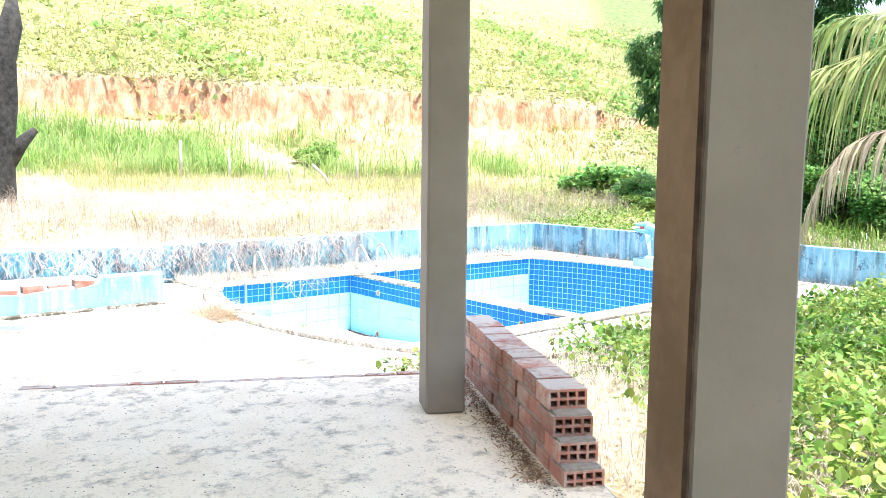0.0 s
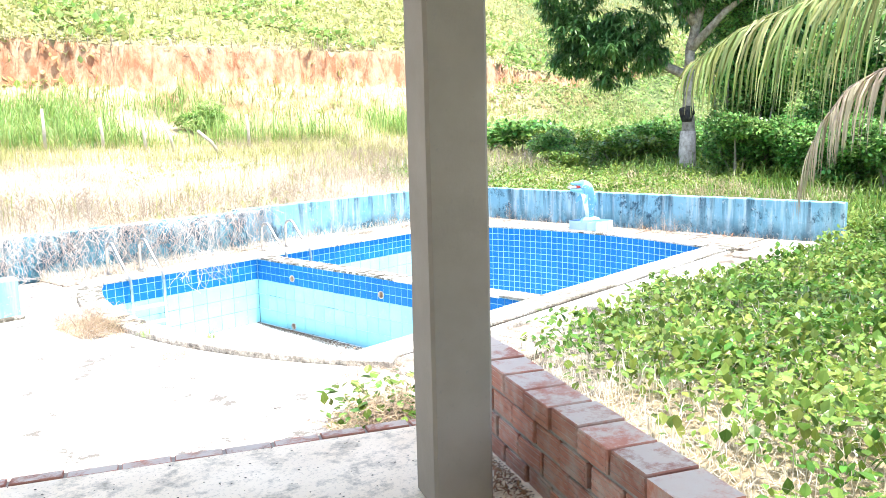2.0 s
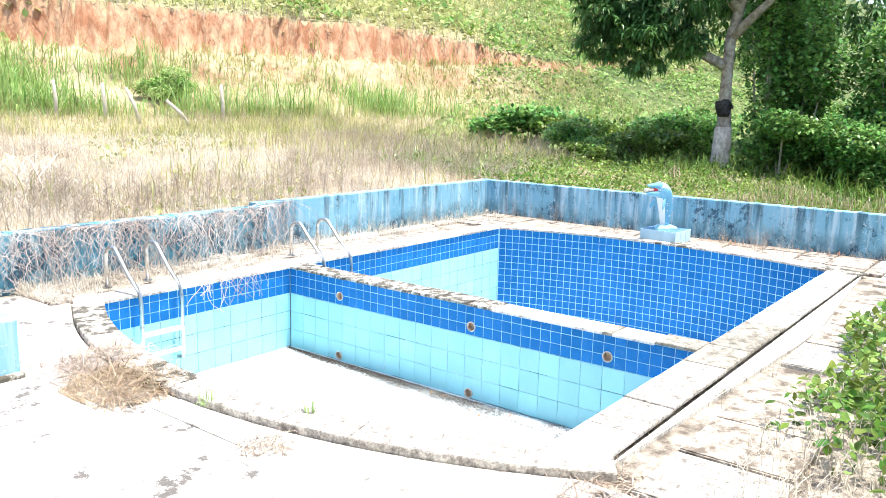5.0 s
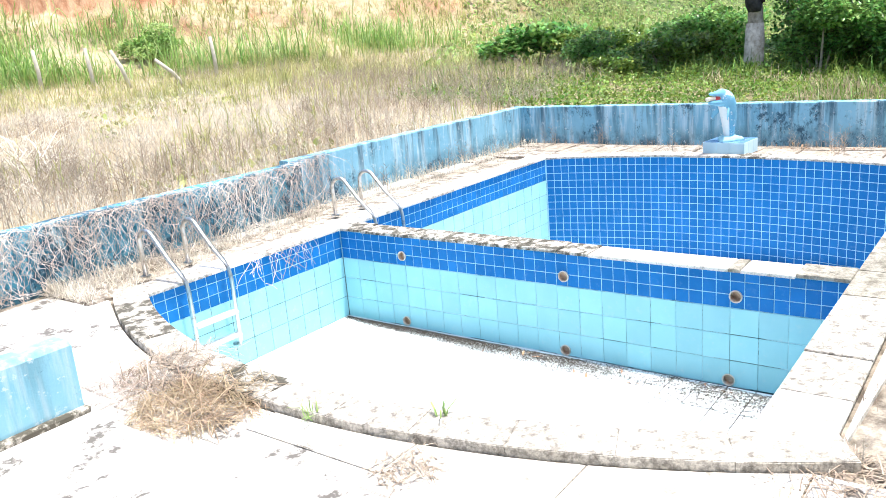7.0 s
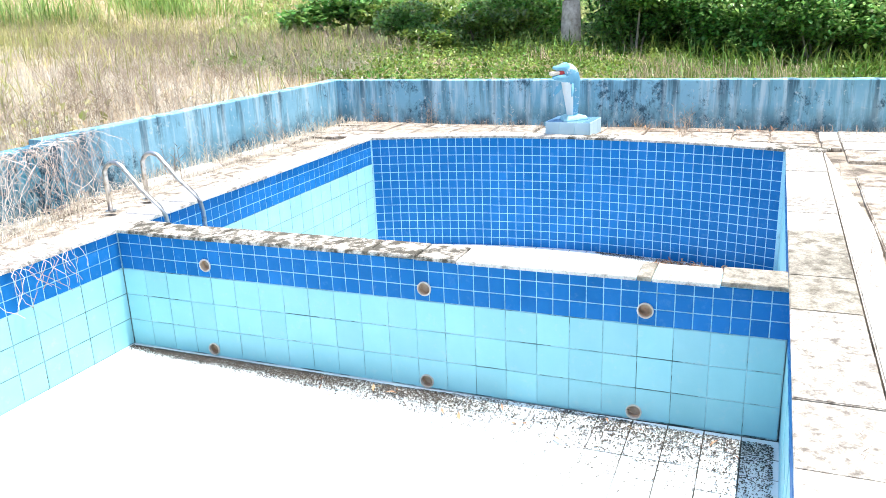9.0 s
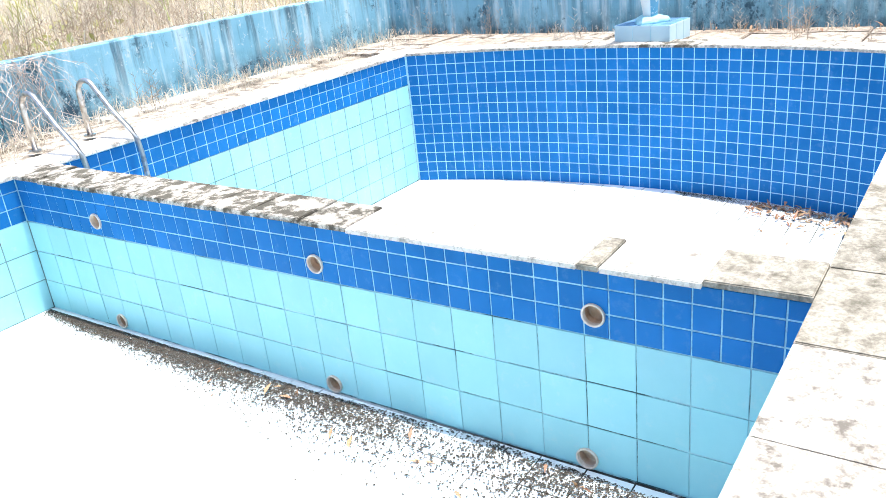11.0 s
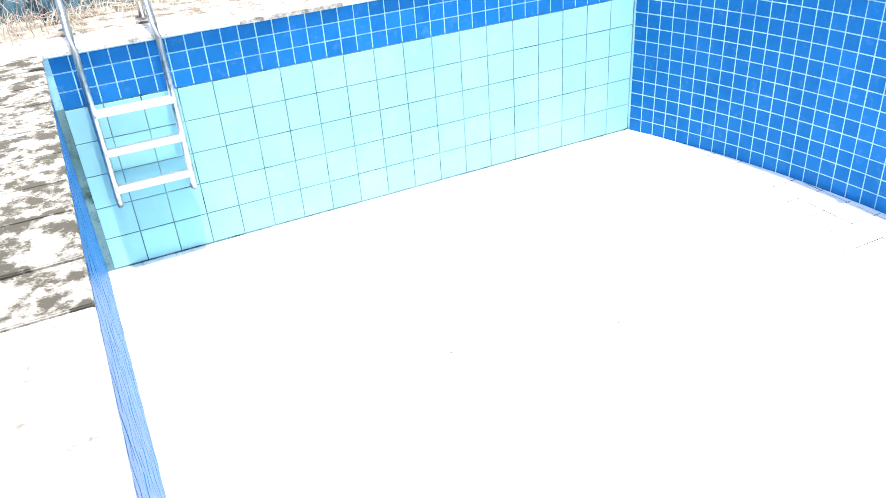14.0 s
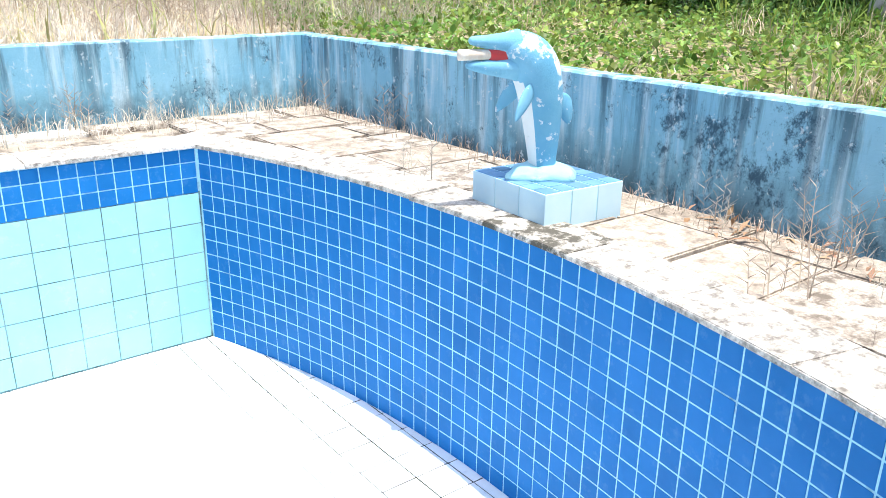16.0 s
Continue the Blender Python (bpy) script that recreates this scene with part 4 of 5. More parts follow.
mouth.matrix_basis = pose(XD0 + 0.003, spots[0][0], spots[0][1])
for y, z in spots[1:]:
    copy_thing(mouth, pose(XD0 + 0.003, y, z))


# ---- ladders ----
def ladder(m, steps, low):
    ob = thing("pool_ladder", "stainless steel pool ladder with white treads on the pool wall", "pool ladder", m, "pool ladders")
    for x in (0.0, 0.42):
        pts = [(x, 0.45, 0.0), (x, 0.45, 0.30)]
        pts += [(x, 0.45 - 0.11 * (1 - math.cos(a)), 0.30 + 0.10 * math.sin(a)) for a in np.linspace(0.3, 2.2, 7)]
        pts += [(x, 0.10, 0.19), (x, -0.05, 0.07), (x, -0.095, 0.0), (x, -0.11, -0.08), (x, -0.11, low), (x, -0.09, low - 0.035), (x, -0.02, low - 0.05)]
        part("rail", tube(bmesh.new(), pts, 0.019, 10), STEEL, ob, smooth=True)
        part("flange", tube(bmesh.new(), [(x, 0.45, 0.0), (x, 0.45, 0.012)], 0.045, 14), STEEL, ob)
    for z in steps:
        part("tread", block(bmesh.new(), 0.0, 0.42, -0.15, -0.07, z - 0.014, z + 0.014, 0.006), WHITE_PAINT, ob, "white plastic tread")
    return ob


ladder(pose(6.60, YL, 0.012), (-0.36, -0.56), -0.62)
ladder(pose(8.87, YL, 0.012), (-0.33, -0.555, -0.775), -0.84)


# ---- dolphin fountain ----
def pedestal():
    ob = thing("tiled_pedestal", "low square pedestal clad in pale blue tiles on the pool edge", "pedestal", pose(13.10, 8.525, -0.03, 0, 0, -4))
    part("core", block(bmesh.new(), 0.006, 0.47, 0.006, 0.53, 0, 0.178), GROUT_PALE, ob)
    side = tile_mesh("pale_tile", 0.152, 0.178, TILE_PALE)
    long_side = tile_mesh("pale_tile", 0.170, 0.178, TILE_PALE)
    flat = tile_mesh("blue_tile", 0.083, 0.080, TILE_LIGHT_BLUE)
    for k in range(3):
        for data, m in ((side, pose(0.158 * k + 0.002, 0.006, 0)), (long_side, pose(0.006, 0.53 - 0.175 * k - 0.002, 0, 0, 0, -90)), (long_side, pose(0.47, 0.175 * k + 0.006, 0, 0, 0, 90))):
            t = under(new("pale_tile", data), ob)
            t.matrix_basis = m
    for i in range(5):
        for j in range(6):
            t = under(new("blue_tile", flat), ob)
            t.matrix_basis = pose(0.01 + 0.0935 * i, 0.012 + 0.0865 * j, 0.178, -90, 0, 0)


TILE_PALE = glazed("whitish_blue_glaze", (0.46, 0.64, 0.72), (0.54, 0.70, 0.77), (0.6, 0.68, 0.70), 0.4)
TILE_LIGHT_BLUE = glazed("mid_blue_glaze", (0.09, 0.21, 0.37), (0.15, 0.29, 0.46), (0.4, 0.5, 0.56), 0.5, 0.2)
pedestal()


def smooth_line(points, radii, k=5):
    """Catmull-Rom points and radii along a line."""
    p = np.c_[np.array(points, float), np.array(radii, float)]
    q = np.vstack([2 * p[0] - p[1], p, 2 * p[-1] - p[-2]])
    out = []
    for i in range(1, len(q) - 2):
        a, b, c, d = q[i - 1:i + 3]
        for t in np.arange(k) / k:
            out.append(0.5 * (2 * b + (c - a) * t + (2 * a - 5 * b + 4 * c - d) * t ** 2 + (3 * b - a - 3 * c + d) * t ** 3))
    out = np.array(out + [p[-1]])
    return [tuple(r[:3]) for r in out], [max(0.004, float(r[3])) for r in out]


def dolphin():
    """Standing dolphin, one mesh: x ahead, z up."""
    bm = bmesh.new()
    def bulb(points, radii, mat, sides=18, flat=1.0):
        first, v0 = len(bm.faces), len(bm.verts)
        pts, rad = smooth_line(points, radii)
        tube(bm, pts, rad, sides, (0, 1, 0))
        bm.faces.ensure_lookup_table()
        bm.verts.ensure_lookup_table()
        for fc in bm.faces[first:]:
            fc.material_index = mat
        for v in bm.verts[v0:]:
            v.co.y *= flat
    bulb([(0.0, 0, 0.0), (0.0, 0, 0.07), (0.004, 0, 0.15), (0.010, 0, 0.24), (0.020, 0, 0.33), (0.032, 0, 0.41), (0.050, 0, 0.475), (0.082, 0, 0.53), (0.125, 0, 0.565), (0.165, 0, 0.578), (0.20, 0, 0.580), (0.225, 0, 0.578)],
         [0.062, 0.064, 0.074, 0.086, 0.097, 0.105, 0.110, 0.108, 0.094, 0.076, 0.052, 0.012], 0, 32)
    bm.normal_update()
    for fc in bm.faces:
        c = fc.calc_center_median()
        if fc.normal.x > 0.72 and c.z < 0.44:
            fc.material_index = 1
        elif c.z > 0.545 or (c.z > 0.42 and fc.normal.x < -0.5):
            fc.material_index = 4
    bulb([(0.15, 0, 0.598), (0.21, 0, 0.604), (0.27, 0, 0.608), (0.31, 0, 0.611), (0.34, 0, 0.614), (0.362, 0, 0.615), (0.370, 0, 0.615)], [0.066, 0.046, 0.033, 0.026, 0.022, 0.015, 0.004], 0, 18, 1.1)
    bulb([(0.09, 0, 0.505), (0.15, 0, 0.502), (0.22, 0, 0.500), (0.29, 0, 0.503), (0.34, 0, 0.508), (0.372, 0, 0.511), (0.382, 0, 0.512)], [0.085, 0.062, 0.044, 0.032, 0.023, 0.014, 0.004], 0, 18, 1.1)
    bulb([(0.13, 0, 0.560), (0.20, 0, 0.558), (0.26, 0, 0.556), (0.295, 0, 0.554)], [0.070, 0.047, 0.036, 0.016], 2, 16, 0.8)
    bulb([(0.22, 0, 0.556), (0.32, 0, 0.556), (0.415, 0, 0.556)], [0.024, 0.024, 0.024], 5)
    def fin(root, tip, width, thick, mat=0):
        first = len(bm.faces)
        got = bmesh.ops.create_icosphere(bm, subdivisions=3, radius=1.0)
        root, tip = Vector(root), Vector(tip)
        d = tip - root
        q = d.to_track_quat("Z", "X").to_matrix().to_4x4()
        for v in got["verts"]:
            k = (v.co.z + 1) / 2
            sweep = 0.5 * k * k
            v.co = Matrix.Translation(root) @ q @ Vector((v.co.x * width * (1 - 0.55 * k) - sweep * width, v.co.y * thick, k * d.length))
        bm.faces.ensure_lookup_table()
        for fc in bm.faces[first:]:
            fc.material_index = mat
    fin((-0.065, 0, 0.375), (-0.15, 0, 0.25), 0.055, 0.016)
    fin((0.085, 0.07, 0.43), (0.205, 0.135, 0.30), 0.048, 0.014)
    fin((0.085, -0.07, 0.43), (0.205, -0.135, 0.30), 0.048, 0.014)
    # wave at the foot
    got = bmesh.ops.create_icosphere(bm, subdivisions=4, radius=1.0)
    for v in got["verts"]:
        a = math.atan2(v.co.y, v.co.x)
        r = 1 + 0.18 * math.sin(3 * a + 1) + 0.08 * math.sin(7 * a)
        v.co = Vector((v.co.x * 0.155 * r, v.co.y * 0.145 * r, max(v.co.z, -0.1) * 0.062 + 0.006 + 0.012 * noise.noise(v.co * 3)))
    for v in got["verts"]:
        for fc in v.link_faces:
            fc.material_index = 3
    ob = part("dolphin_statue", bm, DOLPHIN_BLUE, smooth=True)
    for m in (WHITE_PAINT, RED_PAINT, WAVE_PAINT, DOLPHIN_WORN, PVC):
        ob.data.materials.append(m)
    ob.matrix_basis = pose(13.33, 8.785, 0.150, 0, 0, 158)
    tagged(ob, "chipped blue and white dolphin statue, red mouth open, on a pedestal", "statue")


WAVE_PAINT = mouldy("pale_wave_paint", (0.28, 0.56, 0.64), (0.36, 0.63, 0.69), (0.17, 0.38, 0.46), 0.58, 0.68, 10.0, fine=0.66)
dolphin()


# ---- plants: helpers ----
def field_points(n, x0, x1, y0, y1, keep, seed):
    r = np.random.default_rng(seed)
    x, y = r.uniform(x0, x1, n * 3), r.uniform(y0, y1, n * 3)
    ok = keep(x, y)
    x, y = x[ok][:n], y[ok][:n]
    return np.stack([x, y, land(x, y) - 0.01], -1), r


def along(x, y):
    return BANK[0] * x + BANK[1] * y


def blades(name, pts, r, h0, h1, width, mat, label, category, spread_tilt=0.45):
    n = len(pts)
    h = r.uniform(h0, h1, n)
    size = np.stack([width * r.uniform(0.6, 1.4, n) / 0.024, h, h], -1)
    return scatter(name, ARCH, ARCH_F, pts, r.uniform(0, 6.283, n), r.normal(0, spread_tilt, n), size, mat, label, category)


def leaves(name, pts, r, s0, s1, mat, label, category, flat=0.5, shape=(LEAF, LEAF_F)):
    n = len(pts)
    return scatter(name, shape[0], shape[1], pts, r.uniform(0, 6.283, n), r.normal(0.1, flat, n), r.uniform(s0, s1, n), mat, label, category)


def brush(name, pts, r, s0, s1, mat, label, category, lean=0.4):
    n = len(pts)
    scatter(name, BRUSH, BRUSH_F, pts, r.uniform(0, 6.283, n), r.normal(0, lean, n), r.uniform(s0, s1, n), mat, label, category)


def off_wall(x, y):
    return ((y > 12.45) | (x > 14.25)) & ~((x > 5.2) & (x < 6.6) & (y > 20) & (y < 22))


# dry field behind the pool
pts, r = field_points(70000, -2, 27, 12.4, 27, lambda x, y: off_wall(x, y) & (along(x, y) < 27.5) & (waves(x * 0.8, y * 0.8, 21) + 1.2 - 0.06 * x > RNG.uniform(-0.5, 1.2, x.shape)) & (along(x, y) > 14.0 + 0.25 * np.maximum(x - 14, 0)), 11)
blades("dry_grass", pts, r, 0.06, 0.26, 0.008, STRAW, "bleached dry grass covering the field behind the wall", "dry grass", 1.4)
pts, r = field_points(4200, 0, 26, 12.5, 26, lambda x, y: off_wall(x, y) & (along(x, y) < 27) & (waves(x * 0.7, y * 0.7, 4) > 0.05) & (along(x, y) > 14.6), 12)
brush("dry_stalks", pts, r, 0.2, 0.55, STALK, "brown dead weed stalks standing in the dry field", "dry weeds")
pts, r = field_points(9000, 0, 34, 12.5, 30, lambda x, y: off_wall(x, y) & (along(x, y) < 33) & (along(x, y) > 15) & (waves(x * 0.6, y * 0.6, 31) > 0.25), 13)
blades("sparse_green_grass", pts, r, 0.15, 0.5, 0.013, PASTURE, "sparse yellow-green grass in the dry field", "grass", 0.5)
pts, r = field_points(45000, 2, 17, 12.45, 17.5, lambda x, y: off_wall(x, y) & (waves(x * 1.1, y * 1.1, 71) > RNG.uniform(-1.3, 0.8, x.shape)), 27)
blades("dry_grass_near", pts, r, 0.05, 0.24, 0.006, STRAW, "short curled dry grass along the top of the wall", "dry grass", 1.5)
pts, r = field_points(3600, 2, 18, 12.45, 19, lambda x, y: off_wall(x, y) & (waves(x * 1.3, y * 1.3, 72) > 0.1), 28)
brush("dry_twigs_near", pts, r, 0.15, 0.5, STALK, "thin brown twiggy weeds behind the wall", "dry weeds")
pts, r = field_points(9000, 0, 34, 20, 38, lambda x, y: (np.abs(along(x, y) - 33.0) < 1.5) & (waves(x, y, 73) > -0.2), 30)
blades("bank_tufts", pts, r, 0.15, 0.5, 0.03, PASTURE, "yellowish tufts on the foot of the bank", "grass", 0.7)
pts, r = field_points(20000, 17, 40, 12.5, 30, lambda x, y: off_wall(x, y) & (along(x, y) < 34) & (along(x, y) > 16.5) & (waves(x * 0.7, y * 0.7, 76) > RNG.uniform(-1.2, 0.6, x.shape)), 36)
blades("mixed_grass", pts, r, 0.12, 0.45, 0.018, PASTURE, "mixed yellow-green grass beyond the trees", "grass", 0.8)
pts, r = field_points(7000, 3, 24, 12.6, 25, lambda x, y: off_wall(x, y) & (waves(x * 0.9, y * 0.9, 77) > 0.35), 37)
leaves("field_weeds", pts + (0, 0, 0.05), r, 0.05, 0.13, PASTURE, "small green weeds in the dry field", "weeds", 0.8)
pts, r = field_points(14000, 8, 21, 20, 28.5, lambda x, y: (along(x, y) > 24) & (along(x, y) < 29) & (waves(x * 1.1, y * 1.1, 78) > RNG.uniform(-1.4, 0.4, x.shape)), 39)
blades("fence_grass", pts, r, 0.12, 0.42, 0.012, PASTURE, "yellow-green grass round the old fence posts", "grass", 0.9)
# tall green grass at the foot of the bank
pts, r = field_points(36000, 2, 30, 20, 36, lambda x, y: (along(x, y) > 27.2) & (along(x, y) < 33.2) & (waves(x * 0.5, y * 0.5, 8) + 0.9 - 0.055 * x > RNG.uniform(-0.6, 0.7, x.shape)), 14)
blades("tall_grass", pts, r, 0.35, 1.2, 0.024, GRASS, "tall bright green grass below the bank", "grass", 0.5)
# hillside
pts, r = field_points(40000, -10, 75, 20, 75, lambda x, y: (along(x, y) > 35.3) & (along(x, y) < 36 + 40 * RNG.uniform(0, 1, x.shape) ** 1.4) & (waves(x * 0.4, y * 0.4, 17) > RNG.uniform(-1.2, 0.6, x.shape)), 15)
blades("pasture_grass", pts, r, 0.15, 0.5, 0.05, PASTURE, "rough yellow-green pasture on the hillside", "grass", 0.9)
pts, r = field_points(34000, -10, 70, 20, 70, lambda x, y: (along(x, y) > 35.0) & (along(x, y) < 36 + 36 * RNG.uniform(0, 1, x.shape) ** 1.3) & (waves(x * 0.6, y * 0.6, 18) > RNG.uniform(-1.0, 0.8, x.shape)), 35)
leaves("pasture_weeds", pts + (0, 0, 0.12), r, 0.14, 0.38, PASTURE, "low yellow-green weeds over the hillside", "weeds", 0.8)
pts, r = field_points(17000, -10, 60, 20, 65, lambda x, y: (along(x, y) > 35.0) & (along(x, y) < 62) & (waves(x * 0.9, y * 0.9, 19) > 0.25), 16)
leaves("hill_weeds", pts + (0, 0, 0.22), r, 0.16, 0.42, GRASS, "broad green weeds dotted over the hillside", "weeds", 0.7)
# hanging dry roots and grass on the bank edge
pts, r = field_points(15000, 0, 34, 22, 40, lambda x, y: (np.abs(along(x, y) + 1.0 * waves(x * 0.5, y * 0.5, 3) + 0.6 * waves(x * 1.5, y * 1.5, 5) - 34.95) < 0.35), 18)
blades("bank_roots", pts, r, 0.2, 0.65, 0.018, STALK, "dry roots and grass hanging over the bank edge", "dry grass", 1.1)


# ---- creeper beside the path and behind the back wall ----
def hump(x, y):
    return 0.10 + 0.24 * np.clip(waves(x * 1.1, y * 1.1, 41) + 0.5, 0, 1.4)


def path_side(x, y):
    u = 0.875 * (x - 4.084) - 0.485 * (y - 3.687)
    return (y < 5.6 + 0.18 * waves(x * 1.6, 0 * x, 44) - 0.3 * (x > 12.6)) & (u > 0.72) & ((x < 13.85) | (x > 14.3)) & (y > -5)


pts, r = field_points(60000, 4.9, 14.8, -1.5, 6.0, lambda x, y: path_side(x, y) & (waves(x * 0.9, y * 0.9, 46) + 1.1 * (0.875 * (x - 4.084) - 0.485 * (y - 3.687) - 2.25) > RNG.uniform(-0.6, 0.8, x.shape)), 20)
pts[:, 2] += hump(pts[:, 0], pts[:, 1]) * r.uniform(0.2, 1.3, len(pts))
leaves("creeper", pts, r, 0.035, 0.09, CREEPER, "broad-leaved green creeper covering the ground beside the path", "creeper", 0.85)
pts, r = field_points(24000, 4.9, 14.8, -1.5, 5.9, lambda x, y: path_side(x, y) & (0.875 * (x - 4.084) - 0.485 * (y - 3.687) < 1.3 + RNG.uniform(0, 1, x.shape) ** 2 * 4.0), 22)
blades("straw_litter", pts + (0, 0, 0.03), r, 0.08, 0.24, 0.006, STRAW, "pale dry grass under the creeper", "dry grass", 1.5)
pts, r = field_points(260, 4.95, 5.95, 4.55, 5.9, lambda x, y: ((x - 5.35) ** 2 + (y - 5.15) ** 2 < 0.24), 23)
pts[:, 2] += r.uniform(0.10, 0.30, len(pts))
leaves("weed_clump", pts, r, 0.04, 0.085, CREEPER, "green weed clump growing at the patio corner", "weeds", 0.6)
pts, r = field_points(80000, 14.3, 24, -4, 15.5, lambda x, y: (along(x, y) < 18.5 + 1.5 * waves(x, y, 51)) , 25)
pts[:, 2] += r.uniform(0.02, 0.28, len(pts)) * (0.6 + 0.5 * waves(pts[:, 0], pts[:, 1], 52))
leaves("ground_creeper", pts, r, 0.035, 0.085, CREEPER, "green creeper carpet behind the back wall", "creeper", 0.75)
pts, r = field_points(9000, 14.3, 26, -4, 16, lambda x, y: (y < 8.5) | (waves(x * 0.8, y * 0.8, 53) > 0.3), 26)
blades("tall_grass", pts, r, 0.2, 0.55, 0.014, CREEPER, "dark green grass behind the back wall", "grass", 0.45)

pts, r = field_points(4500, 14.25, 18.0, -2, 12.5, lambda x, y: waves(x * 1.7, y * 1.7, 58) > 0.15, 27)
blades("straw_patches", pts + (0, 0, 0.16), r, 0.08, 0.24, 0.007, HAY, "patches of dry grass among the creeper behind the wall", "dry grass", 1.2)


pts, r = field_points(36000, 19, 60, 9, 45, lambda x, y: (along(x, y) > 17.5) & (y - 0.55 * x < 8) & (waves(x * 0.8, y * 0.8, 57) > RNG.uniform(-1.2, 0.5, x.shape)), 38)
leaves("slope_weeds", pts + (0, 0, 0.08), r, 0.09, 0.24, GRASS, "low yellow-green weeds on the slope beyond the trees", "weeds", 0.7)


# ---- shrubs, trees, palm ----
def leaf_cloud(centres, radii, n, r):
    """Points through and mostly near the skin of several overlapping ellipsoids."""
    out = []
    for (c, rad), k in zip(zip(centres, radii), np.random.default_rng(1).multinomial(n, np.array([a * b + b * d + a * d for a, b, d in radii]) / sum(a * b + b * d + a * d for a, b, d in radii))):
        d = r.normal(size=(k, 3))
        d /= np.linalg.norm(d, axis=1)[:, None]
        out.append(np.array(c) + d * np.array(rad) * (r.uniform(0.35, 1.08, k) ** 0.5)[:, None])
    return np.concatenate(out)


def shrub(label, x, y, w, h, n, mat, size, seed, stems=5):
    r = np.random.default_rng(seed)
    z = float(land(np.array(x), np.array(y)))
    ob = thing("shrub", label, "shrub", pose(x, y, z), "shrubs")
    cs, rs = [], []
    for k in range(9):
        a, q = r.uniform(0, 6.28), r.uniform(0.1, 0.75)
        hh = r.uniform(0.14, 0.85) * h
        cs.append((w * q * math.cos(a), w * q * math.sin(a), hh))
        rs.append((w * r.uniform(0.28, 0.5), w * r.uniform(0.28, 0.5), h * r.uniform(0.16, 0.32)))
    p = leaf_cloud(cs, rs, n, r)
    p = p[p[:, 2] > 0.03]
    crown = leaves("crown", p, r, size * 0.7, size * 1.3, mat, "", "", 0.6)
    crown.parent = ob
    del crown["kind"]
    for k in range(stems):
        c = cs[k]
        bm = bmesh.new()
        tube(bm, [(c[0] * 0.2, c[1] * 0.2, -0.05), (c[0] * 0.6, c[1] * 0.6, c[2] * 0.5), c], [0.03, 0.022, 0.008], 6)
        part("stem", bm, BARK, ob)


shrub("dark leafy bush at the edge of the dry field", 19.6, 13.6, 0.8, 0.9, 3600, SHRUB, 0.085, 61)
shrub("tangled green shrub beside the tree", 20.6, 12.5, 1.3, 0.75, 5200, CREEPER, 0.085, 62)
shrub("tangled green shrub beside the tree", 21.8, 14.2, 1.6, 0.8, 5200, CREEPER, 0.10, 63)
shrub("tall vine-covered thicket beside the tree", 21.4, 9.2, 1.3, 4.2, 16000, SHRUB, 0.10, 64)
shrub("tall vine-covered thicket beside the tree", 21.9, 7.4, 1.8, 3.4, 17000, SHRUB, 0.105, 65)
shrub("tangled green thicket behind the garden wall", 21.0, 5.2, 1.9, 2.4, 13000, SHRUB, 0.10, 66)
shrub("tangled green thicket behind the garden wall", 20.0, 2.6, 2.0, 2.2, 11000, SHRUB, 0.10, 67)
shrub("tangled green thicket behind the garden wall", 18.6, 0.2, 2.1, 2.4, 5500, SHRUB, 0.15, 68)
shrub("dense dark green thicket closing the garden", 24.5, 6.0, 2.8, 6.0, 7000, SHRUB, 0.22, 69)
shrub("dense dark green thicket closing the garden", 24.0, 1.0, 3.0, 6.5, 7000, SHRUB, 0.22, 70)
shrub("dense dark green thicket closing the garden", 21.5, -4.0, 3.2, 6.5, 6000, SHRUB, 0.24, 71)
shrub("tangled green shrub beside the tree", 22.6, 12.2, 1.7, 1.1, 6500, SHRUB, 0.10, 75)
shrub("tangled green shrub beside the tree", 24.5, 14.0, 2.0, 1.1, 5000, CREEPER, 0.13, 76)
shrub("low green shrub at the edge of the dry field", 18.6, 12.9, 1.0, 0.5, 2800, CREEPER, 0.08, 77)
shrub("low green shrub at the edge of the dry field", 21.5, 16.2, 1.5, 1.0, 2200, SHRUB, 0.15, 78)
shrub("vines climbing the tree trunk", 20.9, 9.75, 0.55, 4.6, 7000, SHRUB, 0.09, 79)
shrub("low vine-covered thicket beside the tree", 20.3, 9.2, 1.0, 1.7, 8000, SHRUB, 0.085, 83)
shrub("low vine-covered thicket beside the tree", 20.4, 7.6, 1.3, 1.5, 8500, SHRUB, 0.085, 84)
shrub("low vine-covered thicket beside the tree", 20.2, 6.0, 1.4, 1.4, 8000, SHRUB, 0.085, 85)
shrub("round bright bush in the tall grass", 17.4, 26.6, 1.3, 0.95, 5000, GRASS, 0.09, 72)
shrub("small green bush in the dry field", 20.5, 17.0, 0.6, 0.5, 500, GRASS, 0.13, 74)


